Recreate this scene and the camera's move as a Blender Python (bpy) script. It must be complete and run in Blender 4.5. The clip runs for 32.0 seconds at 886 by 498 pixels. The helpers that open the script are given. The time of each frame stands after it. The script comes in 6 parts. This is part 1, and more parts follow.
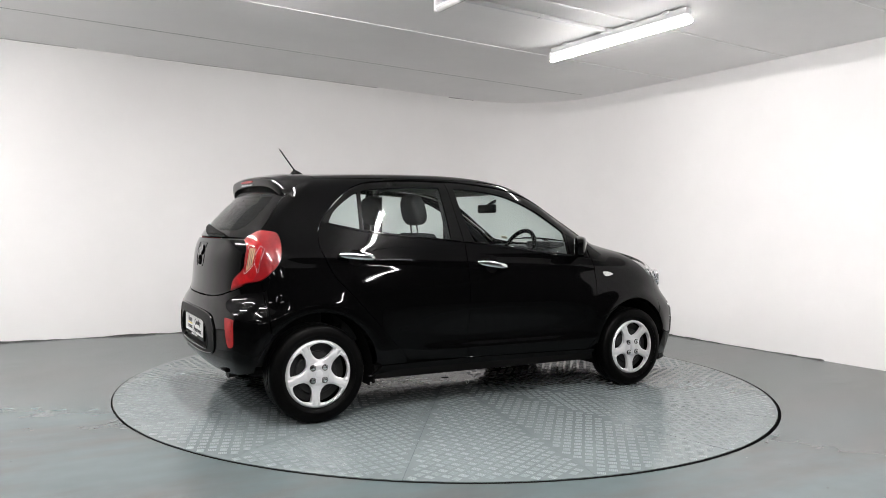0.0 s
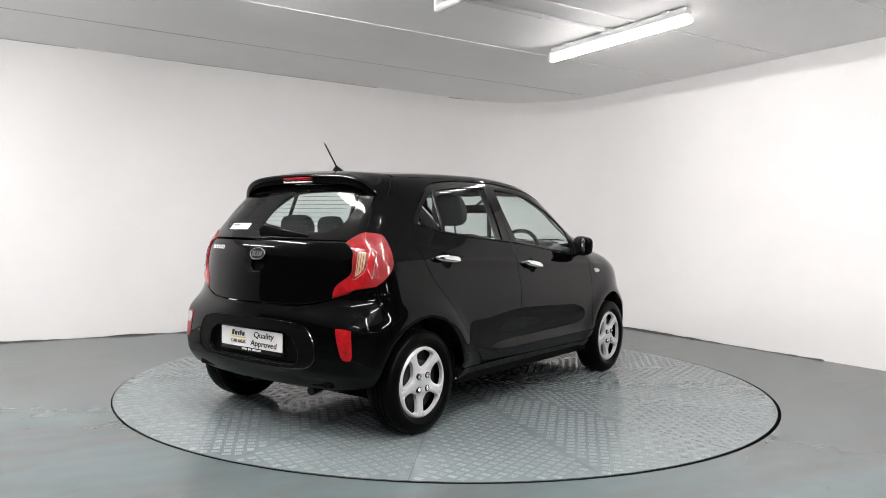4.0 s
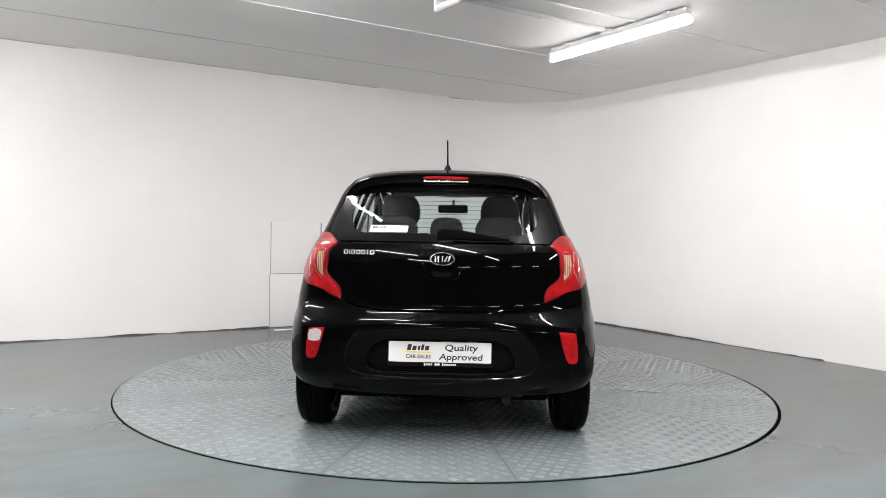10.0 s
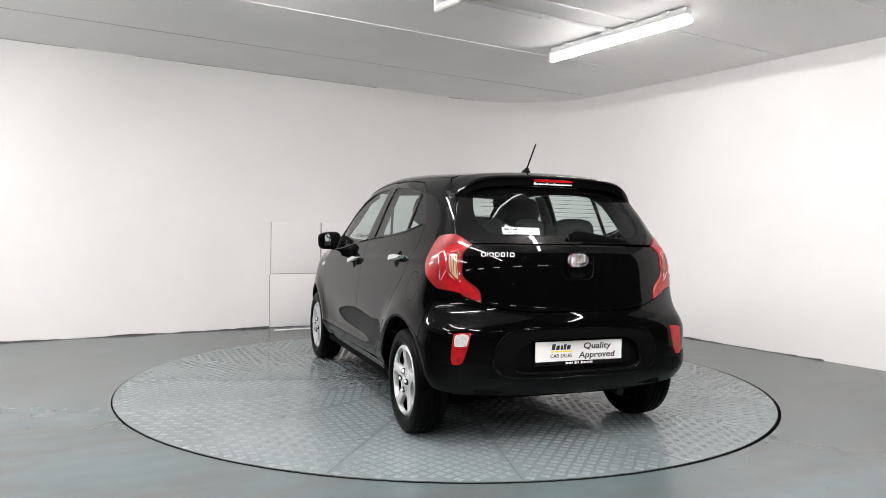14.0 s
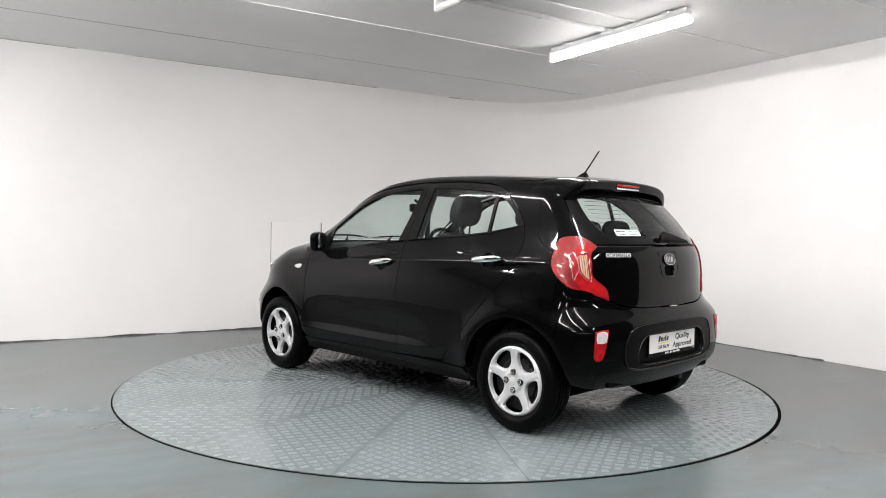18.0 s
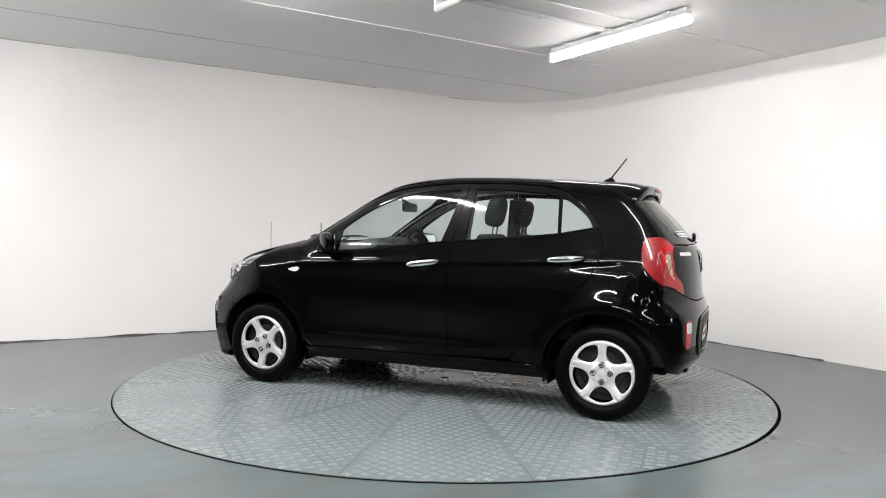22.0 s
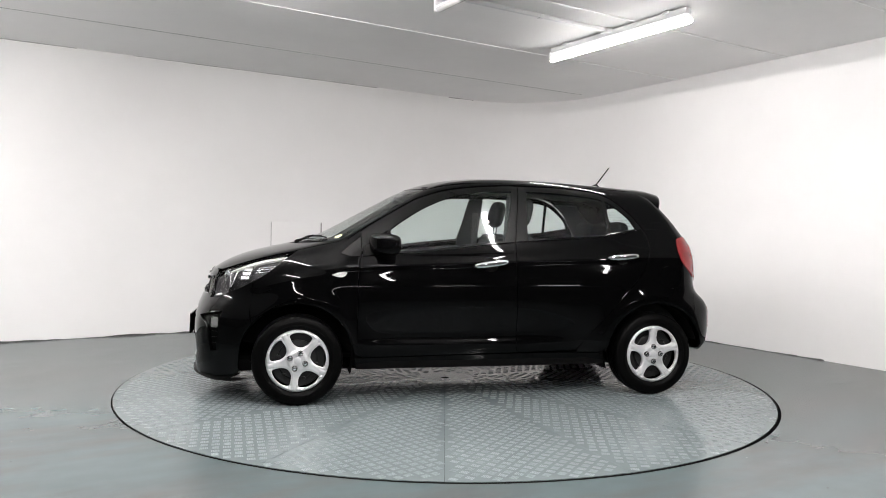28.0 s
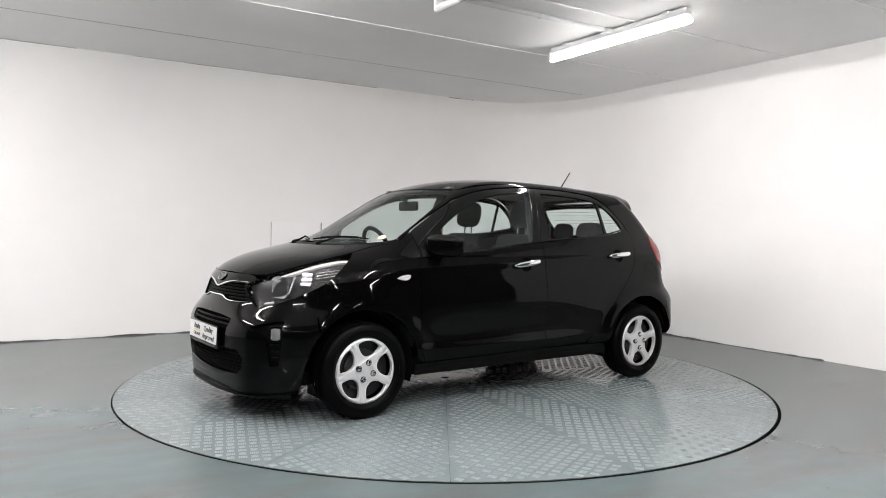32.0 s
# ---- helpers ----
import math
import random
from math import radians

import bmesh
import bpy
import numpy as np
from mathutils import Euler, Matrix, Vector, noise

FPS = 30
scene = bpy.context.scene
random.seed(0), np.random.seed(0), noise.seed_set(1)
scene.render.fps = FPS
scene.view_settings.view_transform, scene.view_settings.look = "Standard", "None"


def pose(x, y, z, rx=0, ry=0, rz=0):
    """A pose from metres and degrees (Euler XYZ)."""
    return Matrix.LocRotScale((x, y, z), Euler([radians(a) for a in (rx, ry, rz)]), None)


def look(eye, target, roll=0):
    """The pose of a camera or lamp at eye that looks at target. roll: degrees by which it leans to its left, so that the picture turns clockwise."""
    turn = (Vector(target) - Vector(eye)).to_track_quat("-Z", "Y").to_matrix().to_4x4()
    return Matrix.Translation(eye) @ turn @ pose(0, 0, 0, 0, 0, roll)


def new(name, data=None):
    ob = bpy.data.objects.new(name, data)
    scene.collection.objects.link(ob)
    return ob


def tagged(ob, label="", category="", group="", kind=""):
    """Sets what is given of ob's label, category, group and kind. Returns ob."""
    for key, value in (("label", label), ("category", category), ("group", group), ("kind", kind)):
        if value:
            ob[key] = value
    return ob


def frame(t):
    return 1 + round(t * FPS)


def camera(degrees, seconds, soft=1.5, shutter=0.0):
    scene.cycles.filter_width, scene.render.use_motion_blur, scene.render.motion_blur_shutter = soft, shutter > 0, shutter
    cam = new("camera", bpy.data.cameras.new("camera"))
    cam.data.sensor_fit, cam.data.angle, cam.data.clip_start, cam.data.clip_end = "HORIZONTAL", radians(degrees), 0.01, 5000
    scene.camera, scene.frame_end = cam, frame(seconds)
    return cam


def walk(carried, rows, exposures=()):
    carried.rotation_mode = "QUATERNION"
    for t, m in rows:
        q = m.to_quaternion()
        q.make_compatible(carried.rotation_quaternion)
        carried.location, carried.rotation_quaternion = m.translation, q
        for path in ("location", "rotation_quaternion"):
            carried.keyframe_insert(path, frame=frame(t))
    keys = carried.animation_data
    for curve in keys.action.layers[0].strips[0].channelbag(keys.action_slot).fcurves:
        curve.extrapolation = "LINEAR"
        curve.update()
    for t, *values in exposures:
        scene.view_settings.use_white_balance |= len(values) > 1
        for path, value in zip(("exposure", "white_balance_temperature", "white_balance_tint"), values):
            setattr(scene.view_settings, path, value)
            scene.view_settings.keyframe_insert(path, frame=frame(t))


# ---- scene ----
from mathutils.geometry import delaunay_2d_cdt

# ---------------------------------------------------------------- camera
EYE = Vector((0.0, -5.447, 1.107))
cam = camera(62.46, 32.0, soft=0.7)
YAW, PITCH = radians(-0.318), radians(-1.476)
AIM = EYE + Vector((math.sin(YAW) * math.cos(PITCH), math.cos(YAW) * math.cos(PITCH), math.sin(PITCH)))
STAND = look(EYE, AIM, 0.995)
walk(cam, [(0.0, STAND), (32.0, STAND)], exposures=[(0.0, 0.0), (32.0, 0.0)])

# ---------------------------------------------------------------- world: an indoor place, almost no light from outside
world = bpy.data.worlds.new("world")
world.use_nodes = True
world.node_tree.nodes["Background"].inputs[0].default_value = (0.8, 0.85, 0.9, 1)
world.node_tree.nodes["Background"].inputs[1].default_value = 0.02
scene.world = world

TUBE_GLOW = 226.0

# ---------------------------------------------------------------- materials


def mat(name, color, rough=0.5, metal=0.0, coat=0.0, spec=0.5, noise_scale=0.0, vary=0.0, bump=0.0, bump_scale=200.0, rough_vary=0.0, coords="Object"):
    m = bpy.data.materials.new(name)
    m.use_nodes = True
    nt = m.node_tree
    b = nt.nodes["Principled BSDF"]
    b.inputs["Base Color"].default_value = (*color, 1)
    b.inputs["Roughness"].default_value = rough
    b.inputs["Metallic"].default_value = metal
    b.inputs["Coat Weight"].default_value = coat
    b.inputs["Coat Roughness"].default_value = 0.02
    b.inputs["Specular IOR Level"].default_value = spec
    if noise_scale or bump:
        tc = nt.nodes.new("ShaderNodeTexCoord")
    if noise_scale:
        n1 = nt.nodes.new("ShaderNodeTexNoise")
        n1.inputs["Scale"].default_value = noise_scale
        n1.inputs["Detail"].default_value = 8
        n1.inputs["Roughness"].default_value = 0.65
        nt.links.new(tc.outputs[coords], n1.inputs["Vector"])
        if vary:
            r = nt.nodes.new("ShaderNodeValToRGB")
            lo = [max(0, c * (1 - vary)) for c in color]
            hi = [min(1, c * (1 + vary)) for c in color]
            r.color_ramp.elements[0].position, r.color_ramp.elements[1].position = 0.3, 0.7
            r.color_ramp.elements[0].color, r.color_ramp.elements[1].color = (*lo, 1), (*hi, 1)
            nt.links.new(n1.outputs["Fac"], r.inputs["Fac"])
            nt.links.new(r.outputs["Color"], b.inputs["Base Color"])
        if rough_vary:
            mr = nt.nodes.new("ShaderNodeMapRange")
            mr.inputs["To Min"].default_value, mr.inputs["To Max"].default_value = max(0, rough - rough_vary), rough + rough_vary
            mr.inputs["From Min"].default_value, mr.inputs["From Max"].default_value = 0.3, 0.7
            nt.links.new(n1.outputs["Fac"], mr.inputs["Value"])
            nt.links.new(mr.outputs["Result"], b.inputs["Roughness"])
    if bump:
        n2 = nt.nodes.new("ShaderNodeTexNoise")
        n2.inputs["Scale"].default_value = bump_scale
        n2.inputs["Detail"].default_value = 4
        nt.links.new(tc.outputs[coords], n2.inputs["Vector"])
        bp = nt.nodes.new("ShaderNodeBump")
        bp.inputs["Strength"].default_value = bump
        bp.inputs["Distance"].default_value = 0.002
        nt.links.new(n2.outputs["Fac"], bp.inputs["Height"])
        nt.links.new(bp.outputs["Normal"], b.inputs["Normal"])
    return m


def glow(name, color, strength):
    m = bpy.data.materials.new(name)
    m.use_nodes = True
    b = m.node_tree.nodes["Principled BSDF"]
    b.inputs["Base Color"].default_value = (0.8, 0.8, 0.8, 1)
    b.inputs["Emission Color"].default_value = (*color, 1)
    b.inputs["Emission Strength"].default_value = strength
    return m


def sheet_glass(name, tint, gloss=1.0):
    """A thin pane: clear with a tint, and mirror-like by its angle."""
    m = bpy.data.materials.new(name)
    m.use_nodes = True
    nt = m.node_tree
    nt.nodes.clear()
    out = nt.nodes.new("ShaderNodeOutputMaterial")
    tr = nt.nodes.new("ShaderNodeBsdfTransparent")
    tr.inputs["Color"].default_value = (*tint, 1)
    gl = nt.nodes.new("ShaderNodeBsdfGlossy")
    gl.inputs["Roughness"].default_value = 0.015
    fr = nt.nodes.new("ShaderNodeLayerWeight")
    fr.inputs["Blend"].default_value = 0.5
    po = nt.nodes.new("ShaderNodeMath")
    po.operation, po.inputs[1].default_value = "POWER", 5.0
    mu = nt.nodes.new("ShaderNodeMath")
    mu.operation, mu.use_clamp = "MULTIPLY_ADD", True
    mu.inputs[1].default_value, mu.inputs[2].default_value = 0.9 * gloss, 0.045 * gloss
    mx = nt.nodes.new("ShaderNodeMixShader")
    nt.links.new(fr.outputs["Facing"], po.inputs[0])
    nt.links.new(po.outputs[0], mu.inputs[0])
    nt.links.new(mu.outputs[0], mx.inputs[0])
    nt.links.new(tr.outputs[0], mx.inputs[1])
    nt.links.new(gl.outputs[0], mx.inputs[2])
    nt.links.new(mx.outputs[0], out.inputs["Surface"])
    return m


PAINT = mat("black_paint", (0.0012, 0.0012, 0.0013), rough=0.03, spec=0.14)
PLASTIC = mat("black_plastic", (0.002, 0.002, 0.002), rough=0.42, spec=0.08)
GLOSS_BLACK = mat("gloss_black_trim", (0.002, 0.002, 0.002), rough=0.06, spec=0.3)
DARK = mat("dark_underside", (0.003, 0.003, 0.003), rough=0.9, spec=0.05)
RUBBER = mat("tyre_rubber", (0.0016, 0.0016, 0.0016), rough=0.36, spec=0.045, noise_scale=30, vary=0.3)
SILVER = mat("silver_wheel_paint", (0.60, 0.605, 0.615), rough=0.42, metal=0.5)
CHROME = mat("chrome", (0.85, 0.86, 0.87), rough=0.06, metal=1.0)
EMBLEM = mat("satin_chrome", (0.66, 0.66, 0.67), rough=0.22, metal=1.0)
BADGE = mat("bright_badge_metal", (0.80, 0.80, 0.80), rough=0.38, metal=0.3)
STEEL = mat("dark_steel", (0.007, 0.007, 0.007), rough=0.5, metal=0.4)
FABRIC = mat("black_seat_fabric", (0.016, 0.016, 0.017), rough=0.9, noise_scale=40, vary=0.3)
TRIM = mat("grey_interior_plastic", (0.03, 0.03, 0.031), rough=0.6)
LINING = mat("grey_headlining", (0.10, 0.10, 0.098), rough=0.95)
GLASS = sheet_glass("window_glass", (0.87, 0.935, 0.92))
SCREEN = sheet_glass("windscreen_glass", (0.85, 0.92, 0.90))
CLEAR = sheet_glass("clear_lens", (0.95, 0.95, 0.95), 0.3)
RED = mat("red_lens", (0.27, 0.004, 0.006), rough=0.45, spec=0.1, coat=0.7, noise_scale=30, vary=0.35, bump=0.2, bump_scale=160)
RED_DEEP = mat("deep_red_lens", (0.17, 0.003, 0.005), rough=0.4, spec=0.2, coat=1.0, noise_scale=14, vary=0.3)
AMBER = mat("smoky_indicator_lens", (0.42, 0.27, 0.17), rough=0.15, coat=1.0, noise_scale=90, vary=0.4)
WHITE_LENS = mat("ribbed_white_lens", (0.46, 0.455, 0.45), rough=0.15, coat=1.0, noise_scale=90, vary=0.3, bump=0.4, bump_scale=300)
WHITE = mat("white_plate", (0.72, 0.72, 0.71), rough=0.35)
INK = mat("black_ink", (0.01, 0.01, 0.01), rough=0.5)
YELLOW = mat("yellow_ink", (0.75, 0.60, 0.02), rough=0.5)
LETTER_WHITE = mat("white_letters", (0.75, 0.75, 0.75), rough=0.5)
REFLECTOR = mat("lamp_reflector", (0.86, 0.86, 0.87), rough=0.16, metal=0.8)
LAMP_GREY = mat("lamp_housing_grey", (0.016, 0.016, 0.017), rough=0.45, spec=0.2)

WALL = mat("white_wall_paint", (0.87, 0.862, 0.856), rough=0.6, spec=0.2, noise_scale=1.3, vary=0.02)
CEIL = mat("white_ceiling_board", (0.89, 0.883, 0.878), rough=0.7, spec=0.08, noise_scale=0.9, vary=0.03)
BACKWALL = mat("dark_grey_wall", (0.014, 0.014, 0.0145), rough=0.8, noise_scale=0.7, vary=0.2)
JOINT = mat("grey_joint", (0.30, 0.295, 0.29), rough=0.8)
FIXTURE = mat("white_fixture_metal", (0.75, 0.75, 0.75), rough=0.4)
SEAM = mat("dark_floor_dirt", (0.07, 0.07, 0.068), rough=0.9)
STRIP = mat("bright_white_strip", (0.94, 0.94, 0.935), rough=0.3)
DIFFUSER = mat("grey_prismatic_diffuser", (0.55, 0.55, 0.55), rough=0.25)
TUBE = glow("lit_tube", (1.0, 0.958, 0.950), TUBE_GLOW)
# same tube at reduced strength, so the right wall does not blow out
TUBE_DIMMED = glow("dimmed_lit_tube", (1.0, 0.958, 0.950), TUBE_GLOW * 0.54)
TUBE_BACK = glow("dim_back_of_lit_tube", (1.0, 0.97, 0.965), 4.0)
# far row at reduced strength, to keep the floor under the car darker
TUBE_FAR = glow("weak_far_tube", (1.0, 0.958, 0.950), TUBE_GLOW * 0.35)


def floor_paint(name, color, rough, scuff, spec=0.3, grime=0.0):
    """Worn grey-green floor paint: cloudy tone, brushed scuffs, uneven gloss."""
    m = mat(name, color, rough=rough, spec=spec)
    nt = m.node_tree
    b = nt.nodes["Principled BSDF"]
    tc = nt.nodes.new("ShaderNodeTexCoord")
    mp = nt.nodes.new("ShaderNodeMapping")
    mp.inputs["Scale"].default_value = (1.0, 3.2, 1.0)
    mp.inputs["Rotation"].default_value = (0, 0, 0.4)
    nt.links.new(tc.outputs["Object"], mp.inputs["Vector"])
    tone = None
    for vec, scale, detail, amount in ((tc.outputs["Object"], 0.8, 1, 0.10), (mp.outputs["Vector"], 2.6, 1, scuff), (tc.outputs["Object"], 9.0, 1, scuff * 0.6)):
        n = nt.nodes.new("ShaderNodeTexNoise")
        n.inputs["Scale"].default_value, n.inputs["Detail"].default_value = scale, detail
        nt.links.new(vec, n.inputs["Vector"])
        r = nt.nodes.new("ShaderNodeMapRange")
        r.inputs["From Min"].default_value, r.inputs["From Max"].default_value = 0.25, 0.75
        r.inputs["To Min"].default_value, r.inputs["To Max"].default_value = 1 - amount, 1 + amount
        nt.links.new(n.outputs["Fac"], r.inputs["Value"])
        if tone is None:
            tone = r.outputs["Result"]
        else:
            k = nt.nodes.new("ShaderNodeMath")
            k.operation = "MULTIPLY"
            nt.links.new(tone, k.inputs[0])
            nt.links.new(r.outputs["Result"], k.inputs[1])
            tone = k.outputs[0]
        if scale == 2.6:
            g = nt.nodes.new("ShaderNodeMapRange")
            g.inputs["From Min"].default_value, g.inputs["From Max"].default_value = 0.25, 0.75
            g.inputs["To Min"].default_value, g.inputs["To Max"].default_value = rough + 0.015, rough - 0.015
            nt.links.new(n.outputs["Fac"], g.inputs["Value"])
            nt.links.new(g.outputs["Result"], b.inputs["Roughness"])
    drift = nt.nodes.new("ShaderNodeTexNoise")
    drift.inputs["Scale"].default_value, drift.inputs["Detail"].default_value, drift.inputs["Roughness"].default_value = 0.55, 6, 0.62
    nt.links.new(mp.outputs["Vector"], drift.inputs["Vector"])
    ramp = nt.nodes.new("ShaderNodeValToRGB")
    ramp.color_ramp.elements[0].position, ramp.color_ramp.elements[1].position = 0.40, 0.62
    ramp.color_ramp.elements[0].color = (*color, 1)
    g = sum(color) / 3
    ramp.color_ramp.elements[1].color = (g * (0.99 - grime), g * (1.01 - grime), g * (0.995 - grime), 1) if grime else (*color, 1)
    nt.links.new(drift.outputs["Fac"], ramp.inputs["Fac"])
    sc = nt.nodes.new("ShaderNodeVectorMath")
    sc.operation = "SCALE"
    nt.links.new(ramp.outputs["Color"], sc.inputs[0])
    nt.links.new(tone, sc.inputs["Scale"])
    nt.links.new(sc.outputs["Vector"], b.inputs["Base Color"])
    return m


FLOOR = floor_paint("grey_floor_paint", (0.082, 0.106, 0.109), 0.25, 0.05, grime=0.16)
PLATE = floor_paint("grey_tread_plate_paint", (0.130, 0.153, 0.157), 0.10, 0.05)
BAR = floor_paint("worn_tread_bar_paint", (0.132, 0.155, 0.159), 0.34, 0.05)
FLECK = mat("pale_paint_flake", (0.22, 0.24, 0.24), rough=0.8)
GRIT = mat("dark_grit", (0.02, 0.02, 0.02), rough=0.9)
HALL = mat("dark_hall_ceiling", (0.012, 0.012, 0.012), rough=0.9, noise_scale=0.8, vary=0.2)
LAMP_GLASS = mat("grey_lamp_glass", (0.12, 0.12, 0.12), rough=0.12, coat=0.2)
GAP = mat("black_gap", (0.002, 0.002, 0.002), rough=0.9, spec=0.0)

# ---------------------------------------------------------------- mesh helpers


def link(name, verts, faces, material, parent=None, label="", normals=None, smooth=True):
    me = bpy.data.meshes.new(name)
    me.from_pydata([tuple(v) for v in verts], [], [tuple(f) for f in faces])
    me.materials.append(material)
    if smooth:
        me.polygons.foreach_set("use_smooth", [True] * len(me.polygons))
    me.update()
    if normals is not None:
        me.normals_split_custom_set_from_vertices([tuple(n) for n in normals])
    ob = new(name, me)
    if parent:
        ob.parent = parent
    if label:
        tagged(ob, label)
    return ob


def part(name, bm, material, parent=None, label="", smooth=True):
    me = bpy.data.meshes.new(name)
    bm.normal_update()
    bm.to_mesh(me)
    bm.free()
    me.materials.append(material)
    if smooth:
        me.polygons.foreach_set("use_smooth", [True] * len(me.polygons))
        me.set_sharp_from_angle(angle=radians(38))
    ob = new(name, me)
    if parent:
        ob.parent = parent
    if label:
        tagged(ob, label)
    return ob


def thing(name, label, category, group="", m=None, kind=""):
    ob = new(name)
    ob.empty_display_size = 0.1
    if m is not None:
        ob.matrix_basis = m
    return tagged(ob, label, category, group, kind)


def add_box(bm, lo, hi, bevel=0.0, m=None, seg=2):
    r = bmesh.ops.create_cube(bm, size=1.0)
    vs = r["verts"]
    c = [(a + b) / 2 for a, b in zip(lo, hi)]
    s = [abs(b - a) for a, b in zip(lo, hi)]
    for v in vs:
        v.co = Vector((c[0] + v.co.x * s[0], c[1] + v.co.y * s[1], c[2] + v.co.z * s[2]))
    if bevel:
        es = list({e for v in vs for e in v.link_edges})
        g = bmesh.ops.bevel(bm, geom=es, offset=bevel, segments=seg, affect="EDGES", profile=0.5)
        vs = list({v for f in g["faces"] for v in f.verts} | {v for v in vs if v.is_valid})
    if m is not None:
        bmesh.ops.transform(bm, matrix=m, verts=[v for v in vs if v.is_valid])
    return vs


def box(name, lo, hi, material, parent=None, bevel=0.0, m=None, label=""):
    bm = bmesh.new()
    add_box(bm, lo, hi, bevel, m)
    return part(name, bm, material, parent, label)


def add_lathe(bm, profile, n=48, axis="y", centre=(0, 0, 0), closed=False):
    """Turns (radius, along) pairs about an axis through centre."""
    rings = []
    for r, a in profile:
        ring = []
        for i in range(n):
            w = 2 * math.pi * i / n
            c, s = r * math.cos(w), r * math.sin(w)
            p = {"y": (c, a, s), "z": (c, s, a), "x": (a, c, s)}[axis]
            ring.append(bm.verts.new(Vector(p) + Vector(centre)))
        rings.append(ring)
    for a, b in zip(rings, rings[1:]):
        for i in range(n):
            bm.faces.new((a[i], a[(i + 1) % n], b[(i + 1) % n], b[i]))
    return rings


def add_tube(bm, pts, radius, n=8, caps=True):
    """A round bar along points; radius may be one number or one a point."""
    pts = [Vector(p) for p in pts]
    radii = radius if isinstance(radius, (list, tuple)) else [radius] * len(pts)
    rings, up = [], Vector((0, 0, 1))
    for i, p in enumerate(pts):
        d = (pts[min(i + 1, len(pts) - 1)] - pts[max(i - 1, 0)]).normalized()
        if abs(d.dot(up)) > 0.97:
            up = Vector((1, 0, 0))
        s = d.cross(up).normalized()
        t = s.cross(d)
        rings.append([bm.verts.new(p + radii[i] * (math.cos(2 * math.pi * k / n) * s + math.sin(2 * math.pi * k / n) * t)) for k in range(n)])
    for a, b in zip(rings, rings[1:]):
        for k in range(n):
            bm.faces.new((a[k], a[(k + 1) % n], b[(k + 1) % n], b[k]))
    if caps:
        bm.faces.new(rings[0])
        bm.faces.new(rings[-1][::-1])


def spline(pts, n=8, closed=False):
    """Catmull-Rom through points of any dimension."""
    P = [np.array(p, float) for p in pts]
    m = len(P)
    out = []
    for i in range(m if closed else m - 1):
        p0, p1, p2, p3 = (P[(i + k) % m] if closed else P[min(max(i + k, 0), m - 1)] for k in (-1, 0, 1, 2))
        for j in range(n):
            t = j / n
            out.append(0.5 * ((2 * p1) + (p2 - p0) * t + (2 * p0 - 5 * p1 + 4 * p2 - p3) * t * t + (3 * p1 - p0 - 3 * p2 + p3) * t ** 3))
    if not closed:
        out.append(P[-1])
    return out

# ---------------------------------------------------------------- the room: a painted bay with one rounded corner
ROOM_TURN = 32.2
ROOM = pose(0, 0, 0, 0, 0, ROOM_TURN)
CEIL_Z = 2.78
U_END, V_END, ROUND = 3.43, 3.20, 1.10
U_BACK, V_BACK, V_HALL = -9.0, -12.0, -4.21


def wall_line():
    """Plan of the white wall: long side, rounded corner, short side."""
    pts = [(U_BACK + 0.5 * i, V_END) for i in range(int((U_END - ROUND - U_BACK) / 0.5) + 1)]
    pts += [(U_END - ROUND + ROUND * math.sin(radians(a)), V_END - ROUND + ROUND * math.cos(radians(a))) for a in range(0, 91, 3)]
    pts += [(U_END, V_END - ROUND - 0.5 * i) for i in range(1, int((V_END - ROUND - V_HALL) / 0.5) + 1)] + [(U_END, V_HALL)]
    return pts


